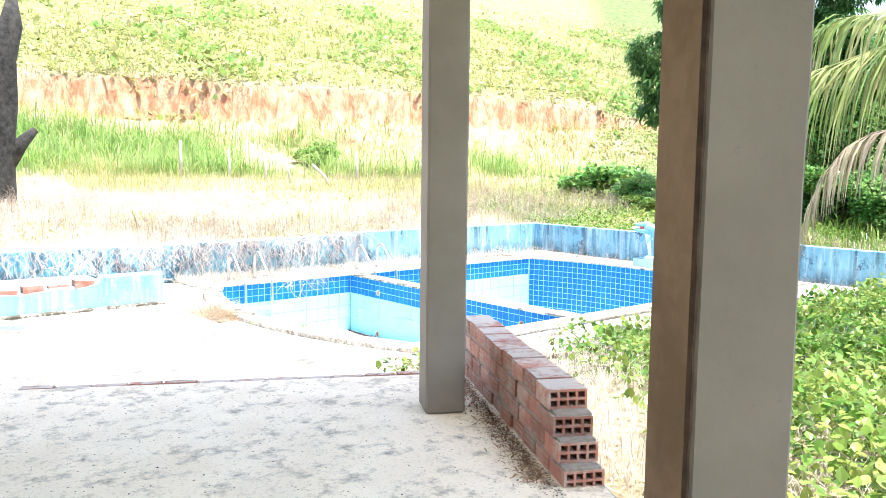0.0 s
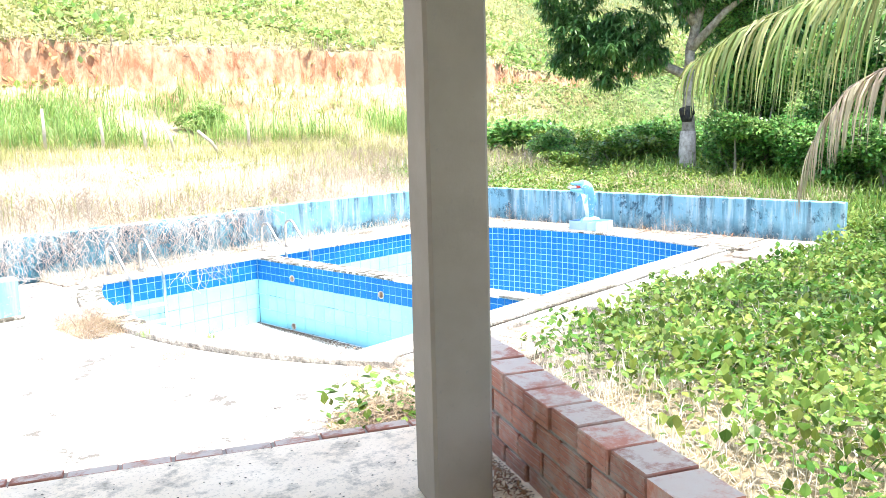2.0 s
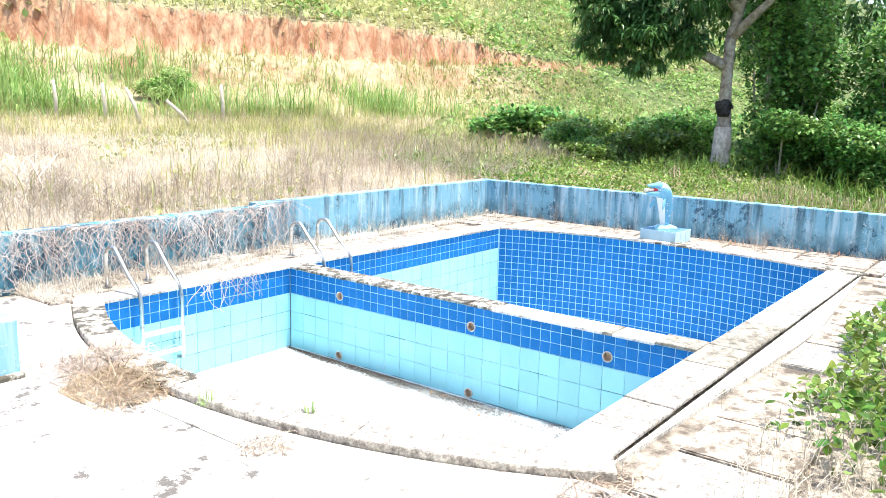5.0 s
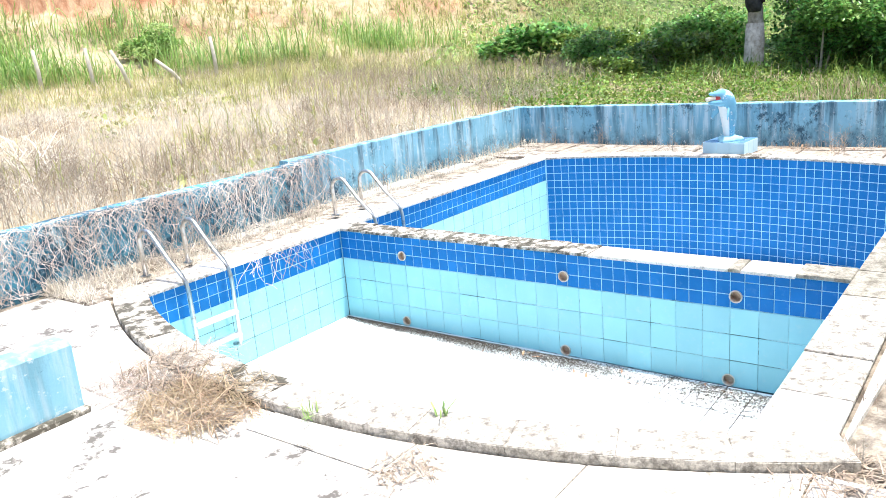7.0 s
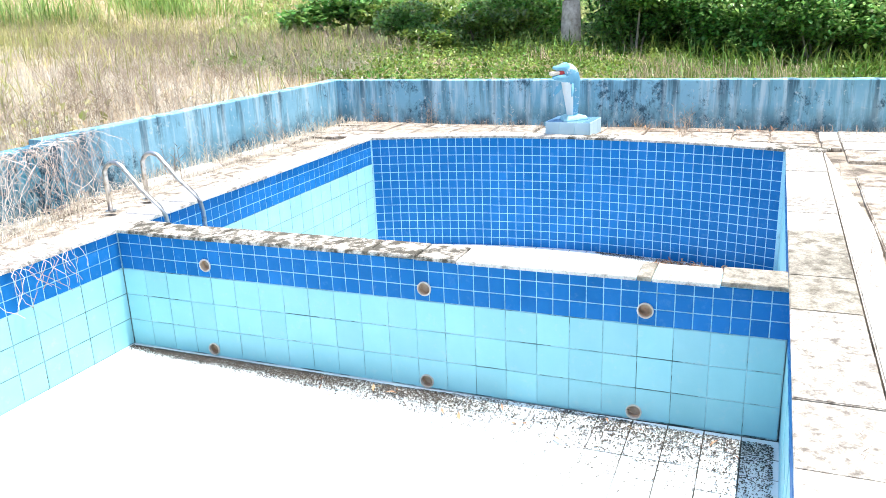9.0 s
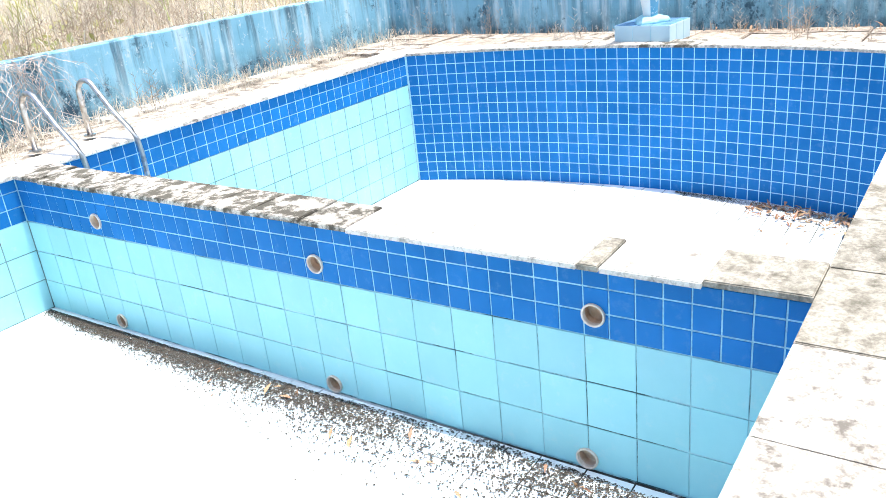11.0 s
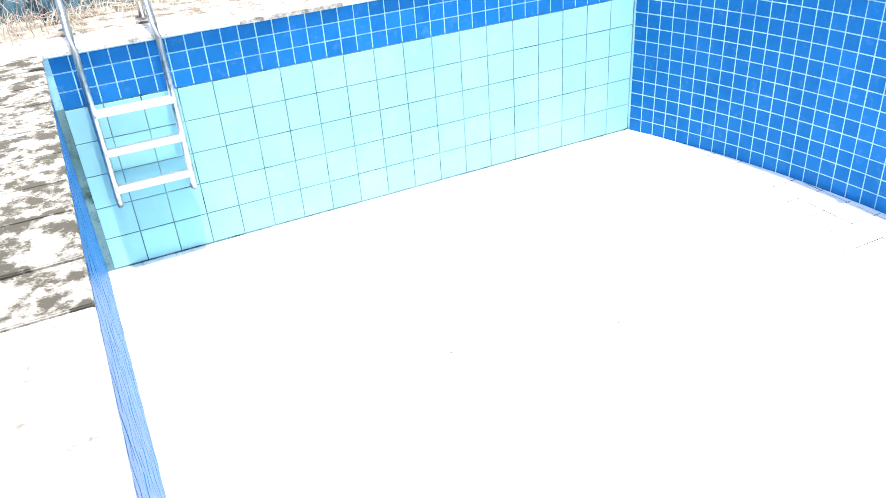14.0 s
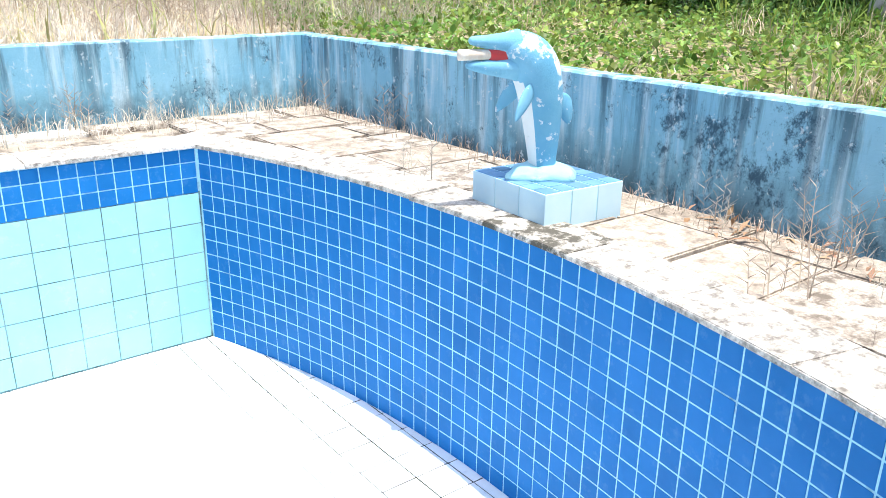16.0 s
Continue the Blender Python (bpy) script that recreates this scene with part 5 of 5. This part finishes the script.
def tree(label, base, trunk, radii, limbs, centres, sizes, n, mat, leaf, seed, lime=False, bark=None):
    r = np.random.default_rng(seed)
    ob = thing("tree", label, "tree", pose(*base), "trees")
    rough = tube(bmesh.new(), trunk, radii, 14)
    for v in rough.verts:
        v.co += v.co.normalized() * 0.0 + Vector((noise.noise(v.co * 2.3), noise.noise(v.co * 2.9 + Vector((4, 0, 0))), 0)) * 0.05
    part("trunk", rough, bark or BARK, ob, "", True)
    if lime:
        low = [p for p in trunk if p[2] <= 1.35]
        part("limewash", tube(bmesh.new(), low, [q + 0.035 for q in radii[:len(low)]], 14), BARK_LIME, ob, "pale limewashed foot of the trunk", True)
        knot = bmesh.new()
        bmesh.ops.create_icosphere(knot, subdivisions=3, radius=0.19)
        for v in knot.verts:
            v.co = Vector((v.co.x * 0.8 - 0.05, v.co.y * 0.9, v.co.z * 1.15 + 1.5)) + Vector((noise.noise(v.co * 5), noise.noise(v.co * 6), noise.noise(v.co * 7))) * 0.10
        part("knot", knot, BARK_BURNT, ob, "dark burr on the trunk")
    for path, rad in limbs:
        part("limb", tube(bmesh.new(), path, rad, 8), bark or BARK, ob, "", True)
    if n:
        whorls = leaf_cloud(centres, sizes, n // 10, r)
        p = np.repeat(whorls, 10, 0)
        k = len(p)
        crown = scatter("crown", LANCE, LANCE_F, p, np.tile(np.linspace(0, 6.283, 11)[:10], len(whorls)) + r.normal(0, 0.3, k), r.normal(-0.35, 0.45, k), r.uniform(0.7, 1.25, k) * leaf, mat, "", "")
        crown.parent = ob
        del crown["kind"]
    return ob


cs = [(-0.9, 2.1, 2.5), (-1.1, 3.0, 2.9), (-0.6, 1.3, 2.9), (-0.8, 2.4, 3.4), (-0.6, 1.8, 3.5), (-1.0, 2.9, 3.5), (-0.4, 0.7, 4.3), (0.2, -0.6, 4.6), (-0.2, 1.2, 5.0), (0.8, 0.4, 5.4), (-0.9, 3.3, 4.4), (-1.2, 1.9, 3.1), (0.5, -1.2, 5.8), (-0.4, 2.4, 5.6), (0.3, 0.6, 6.4)]
rs = [(0.6, 0.6, 0.35), (0.7, 0.7, 0.45), (0.7, 0.6, 0.4), (0.9, 0.9, 0.5), (1.0, 1.0, 0.65), (0.8, 0.9, 0.55), (0.9, 0.9, 0.6), (1.1, 1.0, 0.7), (1.3, 1.2, 0.8), (1.3, 1.2, 0.9), (0.9, 0.9, 0.7), (0.7, 0.7, 0.35), (1.0, 1.0, 0.7), (1.2, 1.2, 0.8), (1.6, 1.6, 0.9)]
tree("dark-leaved mango tree with limewashed trunk behind the wall", (20.5, 10.5, 0.35), [(0, 0, -0.2), (0, 0.0, 0.4), (0.02, 0.0, 1.1), (0.0, 0.02, 2.0), (0.05, -0.02, 3.0), (0.2, -0.2, 4.2), (0.3, -0.3, 5.6)], [0.22, 0.175, 0.145, 0.13, 0.12, 0.10, 0.06],
     [([(0, 0.05, 2.4), (-0.2, 0.7, 2.75), (-0.5, 1.6, 3.2), (-0.8, 2.6, 3.6)], [0.12, 0.09, 0.06, 0.03]), ([(0.05, 0, 3.0), (0.1, -0.8, 3.8), (0.3, -1.6, 4.4)], [0.12, 0.08, 0.03]), ([(0.1, -0.1, 3.6), (-0.2, 0.7, 4.5), (-0.3, 1.6, 5.2)], [0.12, 0.08, 0.03])],
     [(a, b - 0.5, c) for a, b, c in cs], [(a * 0.9, b * 0.9, c * 0.85) for a, b, c in rs], 32000, MANGO, 0.24, 81, True)
for k, (x, y, h) in enumerate(((27.0, 11.0, 6.0), (30.0, 4.0, 7.0), (27.0, -3.0, 7.0), (24.0, -10.0, 7.0))):
    z = float(land(np.array(x), np.array(y)))
    rr = random.Random(k)
    c2 = [(rr.uniform(-1.8, 1.8), rr.uniform(-1.8, 1.8), h * rr.uniform(0.45, 1.0)) for _ in range(9)]
    tree("dark green tree closing the view behind the garden", (x, y, z), [(0, 0, -0.3), (0.1, 0, h * 0.4), (0, 0.2, h * 0.85)], [0.25, 0.18, 0.06], [([(0.1, 0, h * 0.35), (c[0] * 0.5, c[1] * 0.5, c[2] * 0.8), c], [0.09, 0.06, 0.02]) for c in c2[:4]], c2, [(1.5, 1.5, 1.0)] * 9, 7000, MANGO, 0.42, 90 + k)
tree("charred leafless tree trunk standing in the dry field", (5.5, 21.05, 0.42), [(0, 0, -0.2), (0.05, 0, 0.6), (0.12, 0, 1.6), (0.2, -0.02, 2.6), (0.22, 0, 3.6), (0.40, 0, 4.4), (0.45, 0, 5.0)], [0.34, 0.29, 0.25, 0.26, 0.24, 0.26, 0.10],
     [([(0.2, 0, 1.2), (0.5, -0.1, 1.75), (0.78, -0.15, 2.05)], [0.17, 0.15, 0.08])], [], [], 0, MANGO, 0.2, 95, bark=BARK_BURNT)


def frond(ob, name, pts, mat, n, length, seed, drop):
    """A palm frond: a tapering midrib and two rows of hanging leaflets."""
    r = np.random.default_rng(seed)
    mid = part(name, tube(bmesh.new(), pts, list(np.linspace(0.028, 0.006, len(pts))), 6), mat, ob, "", True)
    p = np.array(pts, float)
    seg = np.r_[0, np.cumsum(np.linalg.norm(np.diff(p, axis=0), axis=1))]
    v, f = [], []
    for i in range(n):
        for side in (-1, 1):
            q = (i + 0.5 + 0.2 * side) / n
            s = q * seg[-1]
            c = np.array([np.interp(s, seg, p[:, a]) for a in range(3)])
            k = min(np.searchsorted(seg, s), len(p) - 1)
            d = p[k] - p[k - 1]
            d /= np.linalg.norm(d)
            out = np.cross(d, (0, 0, 1)) * side
            out /= np.linalg.norm(out) + 1e-6
            ln = length * (0.35 + 0.65 * math.sin(math.pi * min(1, 0.12 + 0.85 * q))) * r.uniform(0.8, 1.1)
            w = 0.017 * r.uniform(0.7, 1.2)
            base = len(v)
            dirv = (0.55 * out + 0.65 * d + (0, 0, 0.1)) * r.uniform(0.8, 1.2) + r.normal(0, 0.14, 3)
            for m in range(5):
                t = m / 4
                pos = c + dirv * ln * t * (1 - 0.45 * t) - np.array((0, 0, drop)) * ln * t * t
                half = w * (1 - t) ** 0.6 if m else w * 0.5
                v += [pos - d * half, pos + d * half + np.array((0, 0, 0.006))]
            for m in range(4):
                f.append((base + 2 * m, base + 2 * m + 1, base + 2 * m + 3, base + 2 * m + 2))
    lf = under(new("foliage", mesh_from("foliage", v, f, mat)), mid)


def palm():
    bx, by = 10.3, 1.9
    ob = thing("palm_tree", "young coconut palm with green and withered hanging fronds", "palm tree", pose(bx, by, 0))
    trunk = tube(bmesh.new(), [(0, 0, -0.2), (0.02, 0.05, 0.5), (0.0, 0.1, 1.1), (0, 0.1, 1.7), (0, 0.1, 2.1)], [0.20, 0.15, 0.14, 0.15, 0.10], 14)
    part("trunk", trunk, BARK, ob, "", True)
    def rel(ps):
        return [(x - bx, y - by, z) for x, y, z in ps]
    top = (bx, by + 0.1, 2.0)
    frond(ob, "frond", rel([top, (10.25, 2.5, 2.75), (10.03, 3.5, 3.05), (9.87, 4.14, 2.83), (9.71, 4.59, 2.66), (9.55, 4.95, 2.49), (9.40, 5.25, 2.25)]), PALM, 110, 1.12, 1, 1.0)
    frond(ob, "frond", rel([top, (10.2, 2.4, 2.6), (10.12, 3.0, 3.0), (10.05, 3.7, 3.3), (10.1, 4.3, 3.3), (10.15, 4.8, 3.15)]), PALM, 95, 1.05, 2, 1.0)
    frond(ob, "withered_frond", rel([top, (10.05, 2.4, 2.15), (9.87, 2.94, 2.2), (9.76, 3.47, 2.15), (9.68, 3.75, 2.09), (9.62, 3.96, 1.96), (9.56, 4.12, 1.72), (9.52, 4.24, 1.42), (9.5, 4.31, 1.08)]), PALM_DRY, 90, 0.5, 3, 1.3)
    frond(ob, "frond", rel([top, (10.9, 2.3, 2.9), (11.4, 2.9, 3.2), (11.8, 3.5, 3.0), (12.0, 4.0, 2.5)]), PALM, 40, 0.8, 4, 0.8)
    frond(ob, "frond", rel([top, (10.2, 1.2, 2.8), (10.0, 0.4, 3.0), (9.8, -0.4, 2.6)]), PALM, 36, 0.8, 5, 0.8)
    frond(ob, "frond", rel([top, (10.9, 1.6, 2.8), (11.7, 1.2, 3.0), (12.4, 0.8, 2.5)]), PALM, 36, 0.8, 6, 0.8)


palm()


# ---- fence ----
def fence():
    for (x, y), (tx, ty, tz) in (((12.78, 24.5), (12.74, 24.5, 2.18)), ((13.76, 23.95), (13.72, 23.97, 2.15)), ((14.5, 23.5), (14.2, 23.7, 2.05)), ((15.6, 22.75), (15.0, 23.15, 1.75)), ((11.4, 25.1), (11.42, 25.1, 2.45)), ((16.6, 22.9), (16.55, 22.9, 2.2))):
        g = float(land(np.array(x), np.array(y)))
        tube_bm = tube(bmesh.new(), [(x, y, g - 0.2), ((x + tx) / 2 + 0.02, (y + ty) / 2, (g + tz) / 2), (tx, ty, tz)], [0.055, 0.048, 0.042], 8)
        ob = part("fence_post", tube_bm, POLE, None, "", True)
        tagged(ob, "weathered grey wooden fence post standing in tall grass" if abs(tx - x) < 0.2 else "weathered grey fence post leaning over in tall grass", "fence post", "old fence posts")


fence()


# ---- dead vines on the field wall ----
def vines():
    r = np.random.default_rng(33)
    v, f = [], []
    for k in range(950):
        x = 3.0 + 6.6 * r.beta(1.6, 1.2)
        y0 = 12.03 if x < 9 else 12.23
        pos = np.array([x, y0 + r.uniform(-0.03, 0.06), 0.53 + r.uniform(-0.02, 0.02)])
        step = np.array([r.normal(0, 0.05), -r.uniform(0.01, 0.05), 0.01])
        path = [pos.copy()]
        for m in range(r.integers(5, 18)):
            step = step * 0.6 + np.array([r.normal(0, 0.028), r.normal(-0.002, 0.014), -0.020 + r.normal(0, 0.018)])
            pos = pos + step
            if pos[1] > y0 - 0.004 and pos[2] < 0.54:
                pos[1] = y0 - r.uniform(0.004, 0.04)
            if pos[2] < 0.0:
                pos[2] = r.uniform(0, 0.05)
            path.append(pos.copy())
        w = r.uniform(0.0009, 0.0018)
        base = len(v)
        for q in path:
            v += [q + (0, 0, w), q + (w, -w, -w), q + (-w, -w, -w)]
        for m in range(len(path) - 1):
            for a in range(3):
                f.append((base + 3 * m + a, base + 3 * m + (a + 1) % 3, base + 3 * m + 3 + (a + 1) % 3, base + 3 * m + 3 + a))
    for k in range(26):
        pos = np.array([r.uniform(7.3, 8.1), YL + r.uniform(0.0, 0.1), 0.02])
        step = np.array([r.normal(0, 0.02), -0.03, 0.01])
        path = [pos.copy()]
        for m in range(r.integers(5, 11)):
            step = step * 0.7 + np.array([r.normal(0, 0.022), 0.0, -0.014])
            pos = pos + step
            pos[1] = min(pos[1], YL - 0.008) if pos[2] < 0.015 else pos[1]
            path.append(pos.copy())
        base = len(v)
        w = 0.0022
        for q in path:
            v += [q + (0, 0, w), q + (w, -w, -w), q + (-w, -w, -w)]
        for m in range(len(path) - 1):
            for a in range(3):
                f.append((base + 3 * m + a, base + 3 * m + (a + 1) % 3, base + 3 * m + 3 + (a + 1) % 3, base + 3 * m + 3 + a))
    tagged(new("dead_vines", mesh_from("dead_vines", v, f, VINE)), "tangle of bare dead vines hanging over the blue wall", "vines", kind="stuff")


vines()


# ---- weeds and litter on the paving ----
def clump(name, x, y, z, rad, n, h0, h1, width, mat, label, category, seed, tilt=0.6):
    r = np.random.default_rng(seed)
    a, q = r.uniform(0, 6.283, n), rad * np.sqrt(r.uniform(0, 1, n))
    pts = np.stack([x + q * np.cos(a), y + q * np.sin(a), np.full(n, z) + r.uniform(0, 0.04, n)], -1)
    blades(name, pts, r, h0, h1, width, mat, label, category, tilt)


def heap(name, x, y, z, rad, high, n, l0, l1, width, mat, label, category, seed):
    """Stems lying across one another."""
    r = np.random.default_rng(seed)
    a, q = r.uniform(0, 6.283, n), rad * np.sqrt(r.uniform(0, 1, n))
    pts = np.stack([x + q * np.cos(a), y + q * np.sin(a), z + r.uniform(0, 1, n) * high * (1 - (q / rad) ** 2)], -1)
    ln = r.uniform(l0, l1, n)
    size = np.stack([width * r.uniform(0.6, 1.4, n) / 0.024, ln * 0.5, ln], -1)
    scatter(name, ARCH, ARCH_F, pts, r.uniform(0, 6.283, n), r.normal(-1.35, 0.28, n), size, mat, label, category)


heap("weed_clump_straw", 5.38, 5.08, -0.06, 0.52, 0.30, 2000, 0.12, 0.34, 0.006, HAY, "dry grass tangled in the weed clump", "dry grass", 7)
heap("weed_clump_stems", 5.40, 5.05, -0.06, 0.45, 0.22, 700, 0.10, 0.30, 0.006, STALK, "brown dead stems inside the weed clump", "dry weeds", 8)
heap("dry_palm_heap", 7.3, 15.2, 0.5, 1.1, 0.28, 420, 0.5, 1.3, 0.016, STRAW, "heap of long dry palm leaves lying in the field", "dry leaves", 9)
heap("dry_clump", 5.30, 9.02, -0.02, 0.34, 0.08, 1300, 0.08, 0.22, 0.005, HAY, "heap of dry straw-coloured grass beside the broken wall", "dry grass", 1)
heap("dry_clump", 5.50, 9.55, -0.02, 0.30, 0.10, 600, 0.10, 0.26, 0.005, STALK, "brown dead weeds beside the pool rim", "dry weeds", 2)
heap("dry_clump", 5.05, 9.6, -0.02, 0.35, 0.05, 500, 0.08, 0.22, 0.004, VINE, "grey dead stems beside the pool rim", "dry weeds", 6)
heap("dry_clump", 5.32, 7.65, -0.03, 0.16, 0.05, 190, 0.05, 0.14, 0.005, STALK, "small dead weed tuft in a paving joint", "dry weeds", 3)
heap("dry_clump", 6.0, 6.0, -0.045, 0.34, 0.03, 700, 0.05, 0.16, 0.005, STALK, "dead stems and litter at the corner of the pool rim", "dry weeds", 10)
clump("weed", 5.45, 8.35, -0.03, 0.03, 12, 0.05, 0.13, 0.007, GRASS, "small green weed in a paving joint", "weeds", 4, 0.4)
clump("weed", 5.72, 7.75, -0.03, 0.03, 10, 0.06, 0.17, 0.010, GRASS, "green weed sprouting by the pool rim", "weeds", 5, 0.35)
for k, (x, y) in enumerate(((13.75, 8.1), (13.8, 7.6), (13.3, 7.5), (13.5, 7.2), (13.85, 10.8), (13.75, 11.6), (12.6, 11.8), (12.2, 12.0), (11.7, 11.95), (10.9, 12.05), (10.2, 12.0), (13.1, 7.0), (13.2, 9.6), (9.3, 5.95), (8.4, 5.95), (10.6, 6.05), (11.6, 6.05), (7.4, 6.02), (6.3, 6.08), (6.8, 6.12), (8.9, 6.1))):
    rw = np.random.default_rng(40 + k)
    far = x > 10 and y > 7
    stems = 9 if far else 5
    at = np.stack([x + rw.normal(0, 0.07, stems), y + rw.normal(0, 0.07, stems), np.full(stems, -0.04)], -1)
    brush("dead_weed", at, rw, 0.12, 0.40 if far else 0.2, STALK if k % 3 else STRAW, "thin branching dead weed in a paving joint", "dry weeds", 0.2)
r = np.random.default_rng(55)
n = 4200
x = 6.0 + 7.9 * r.uniform(0, 1, n) ** 1.9
pts = np.stack([x, np.where(x < 9, 12.0, 12.2) - np.abs(r.normal(0, 0.28, n)), np.full(n, -0.02)], -1)
pts = pts[pts[:, 1] > YL + 0.18]
blades("dry_grass_strip", pts, r, 0.04, 0.15, 0.005, STRAW, "dry grass grown over the paving below the wall", "dry grass", 1.1)
n = 1300
y = r.uniform(5.3, 12.1, n)
pts = np.stack([13.95 - np.abs(r.normal(0, 0.12, n)), y, np.full(n, -0.02)], -1)
blades("dry_litter_strip", pts, r, 0.02, 0.10, 0.004, STALK, "dry stems and litter along the foot of the wall", "dry grass", 1.3)

FLAKE = [(-0.5, -0.4, 0), (0.5, -0.3, 0.05), (0.35, 0.5, 0), (-0.4, 0.4, 0.08)]


def litter(name, pts, r, s0, s1, mat, label, category, shape=(FLAKE, [(0, 1, 2, 3)]), tilt=0.15):
    n = len(pts)
    scatter(name, shape[0], shape[1], pts, r.uniform(0, 6.283, n), r.normal(0, tilt, n), r.uniform(s0, s1, n), mat, label, category)


n = 42000
y = YR + 0.02 + (YL - YR - 0.04) * r.uniform(0, 1, n) ** 1.05
wide = np.interp(y, [6.5, 7.4, 8.2, 9.5, 11.0], [0.70, 0.60, 0.32, 0.18, 0.07])
x = XD0 - 0.035 - np.abs(r.normal(0, 1, n)) * wide * 0.45 - 0.06 * waves(y * 3, y, 3) * wide
ok = (waves(x * 5, y * 5, 61) > r.uniform(-0.9, 0.7, n))
litter("black_dirt", np.stack([x, y, np.full(n, SHALLOW + 0.003)], -1)[ok], r, 0.003, 0.011, DIRT, "crumbs of black dirt gathered along the basin wall", "dirt")
n = 22
y = r.uniform(6.6, 9.5, n)
litter("fallen_leaves", np.stack([XD0 - 0.05 - np.abs(r.normal(0, 0.12, n)), y, np.full(n, SHALLOW + 0.012)], -1), r, 0.05, 0.12, LITTER, "curled brown leaves on the shallow basin floor", "fallen leaves", (LANCE, LANCE_F), 0.4)
n = 9000
y = 6.5 + 1.9 * r.uniform(0, 1, n) ** 1.7
x = np.array([arc_x(a, ARC_C, ARC_R, 1) for a in y]) - 0.015 - np.abs(r.normal(0, 1, n)) * np.interp(y, [6.5, 7.5, 8.4], [0.35, 0.16, 0.02])
ok = (waves(x * 5, y * 5, 62) > r.uniform(-0.9, 0.8, n))
litter("black_dirt", np.stack([x, y, np.full(n, DEEP + 0.003)], -1)[ok], r, 0.003, 0.011, DIRT, "crumbs of black dirt gathered below the curved wall", "dirt")
n = 260
y = r.uniform(6.5, 7.7, n)
x = np.array([arc_x(a, ARC_C, ARC_R, 1) for a in y]) - 0.03 - np.abs(r.normal(0, 0.2, n))
litter("fallen_leaves", np.stack([x, y, np.full(n, DEEP + 0.012)], -1), r, 0.05, 0.13, LITTER, "brown leaves and twigs drifted into the deep basin corner", "fallen leaves", (LANCE, LANCE_F), 0.4)
n = 120
litter("floor_specks", np.stack([r.uniform(8.8, 12.4, n), r.uniform(6.6, 10.9, n), np.full(n, DEEP + 0.004)], -1), r, 0.006, 0.03, DIRT, "single dark specks and twigs on the basin floor", "dirt", (LANCE, LANCE_F))
n = 110
litter("fallen_leaves", np.stack([13.9 - np.abs(r.normal(0, 0.12, n)), r.uniform(6.6, 8.4, n), np.full(n, -0.015)], -1), r, 0.06, 0.14, LITTER, "dry brown leaves at the foot of the wall", "fallen leaves", (LANCE, LANCE_F), 0.3)
n = 3500
u, vv = r.uniform(-3.5, 0.55, n), r.uniform(-3.2, 0.85, n)
g = np.where(r.uniform(0, 1, n) < 0.5, 0.38 - np.abs(r.normal(0, 0.05, n)), u)
pts = np.array([VER @ Vector((a, b, 0.003)) for a, b in zip(g, vv)])
litter("grit", pts, r, 0.003, 0.010, DIRT, "grit and crumbs scattered on the veranda floor", "dirt")
pts = np.array([VER @ Vector((0.36 - abs(r.normal(0, 0.06)), r.uniform(-1.0, 0.8), 0.005)) for _ in range(1500)])
litter("twigs", pts, r, 0.012, 0.05, LITTER, "dry twigs and leaf crumbs along the foot of the brick wall", "twigs", (LANCE, LANCE_F), 0.5)
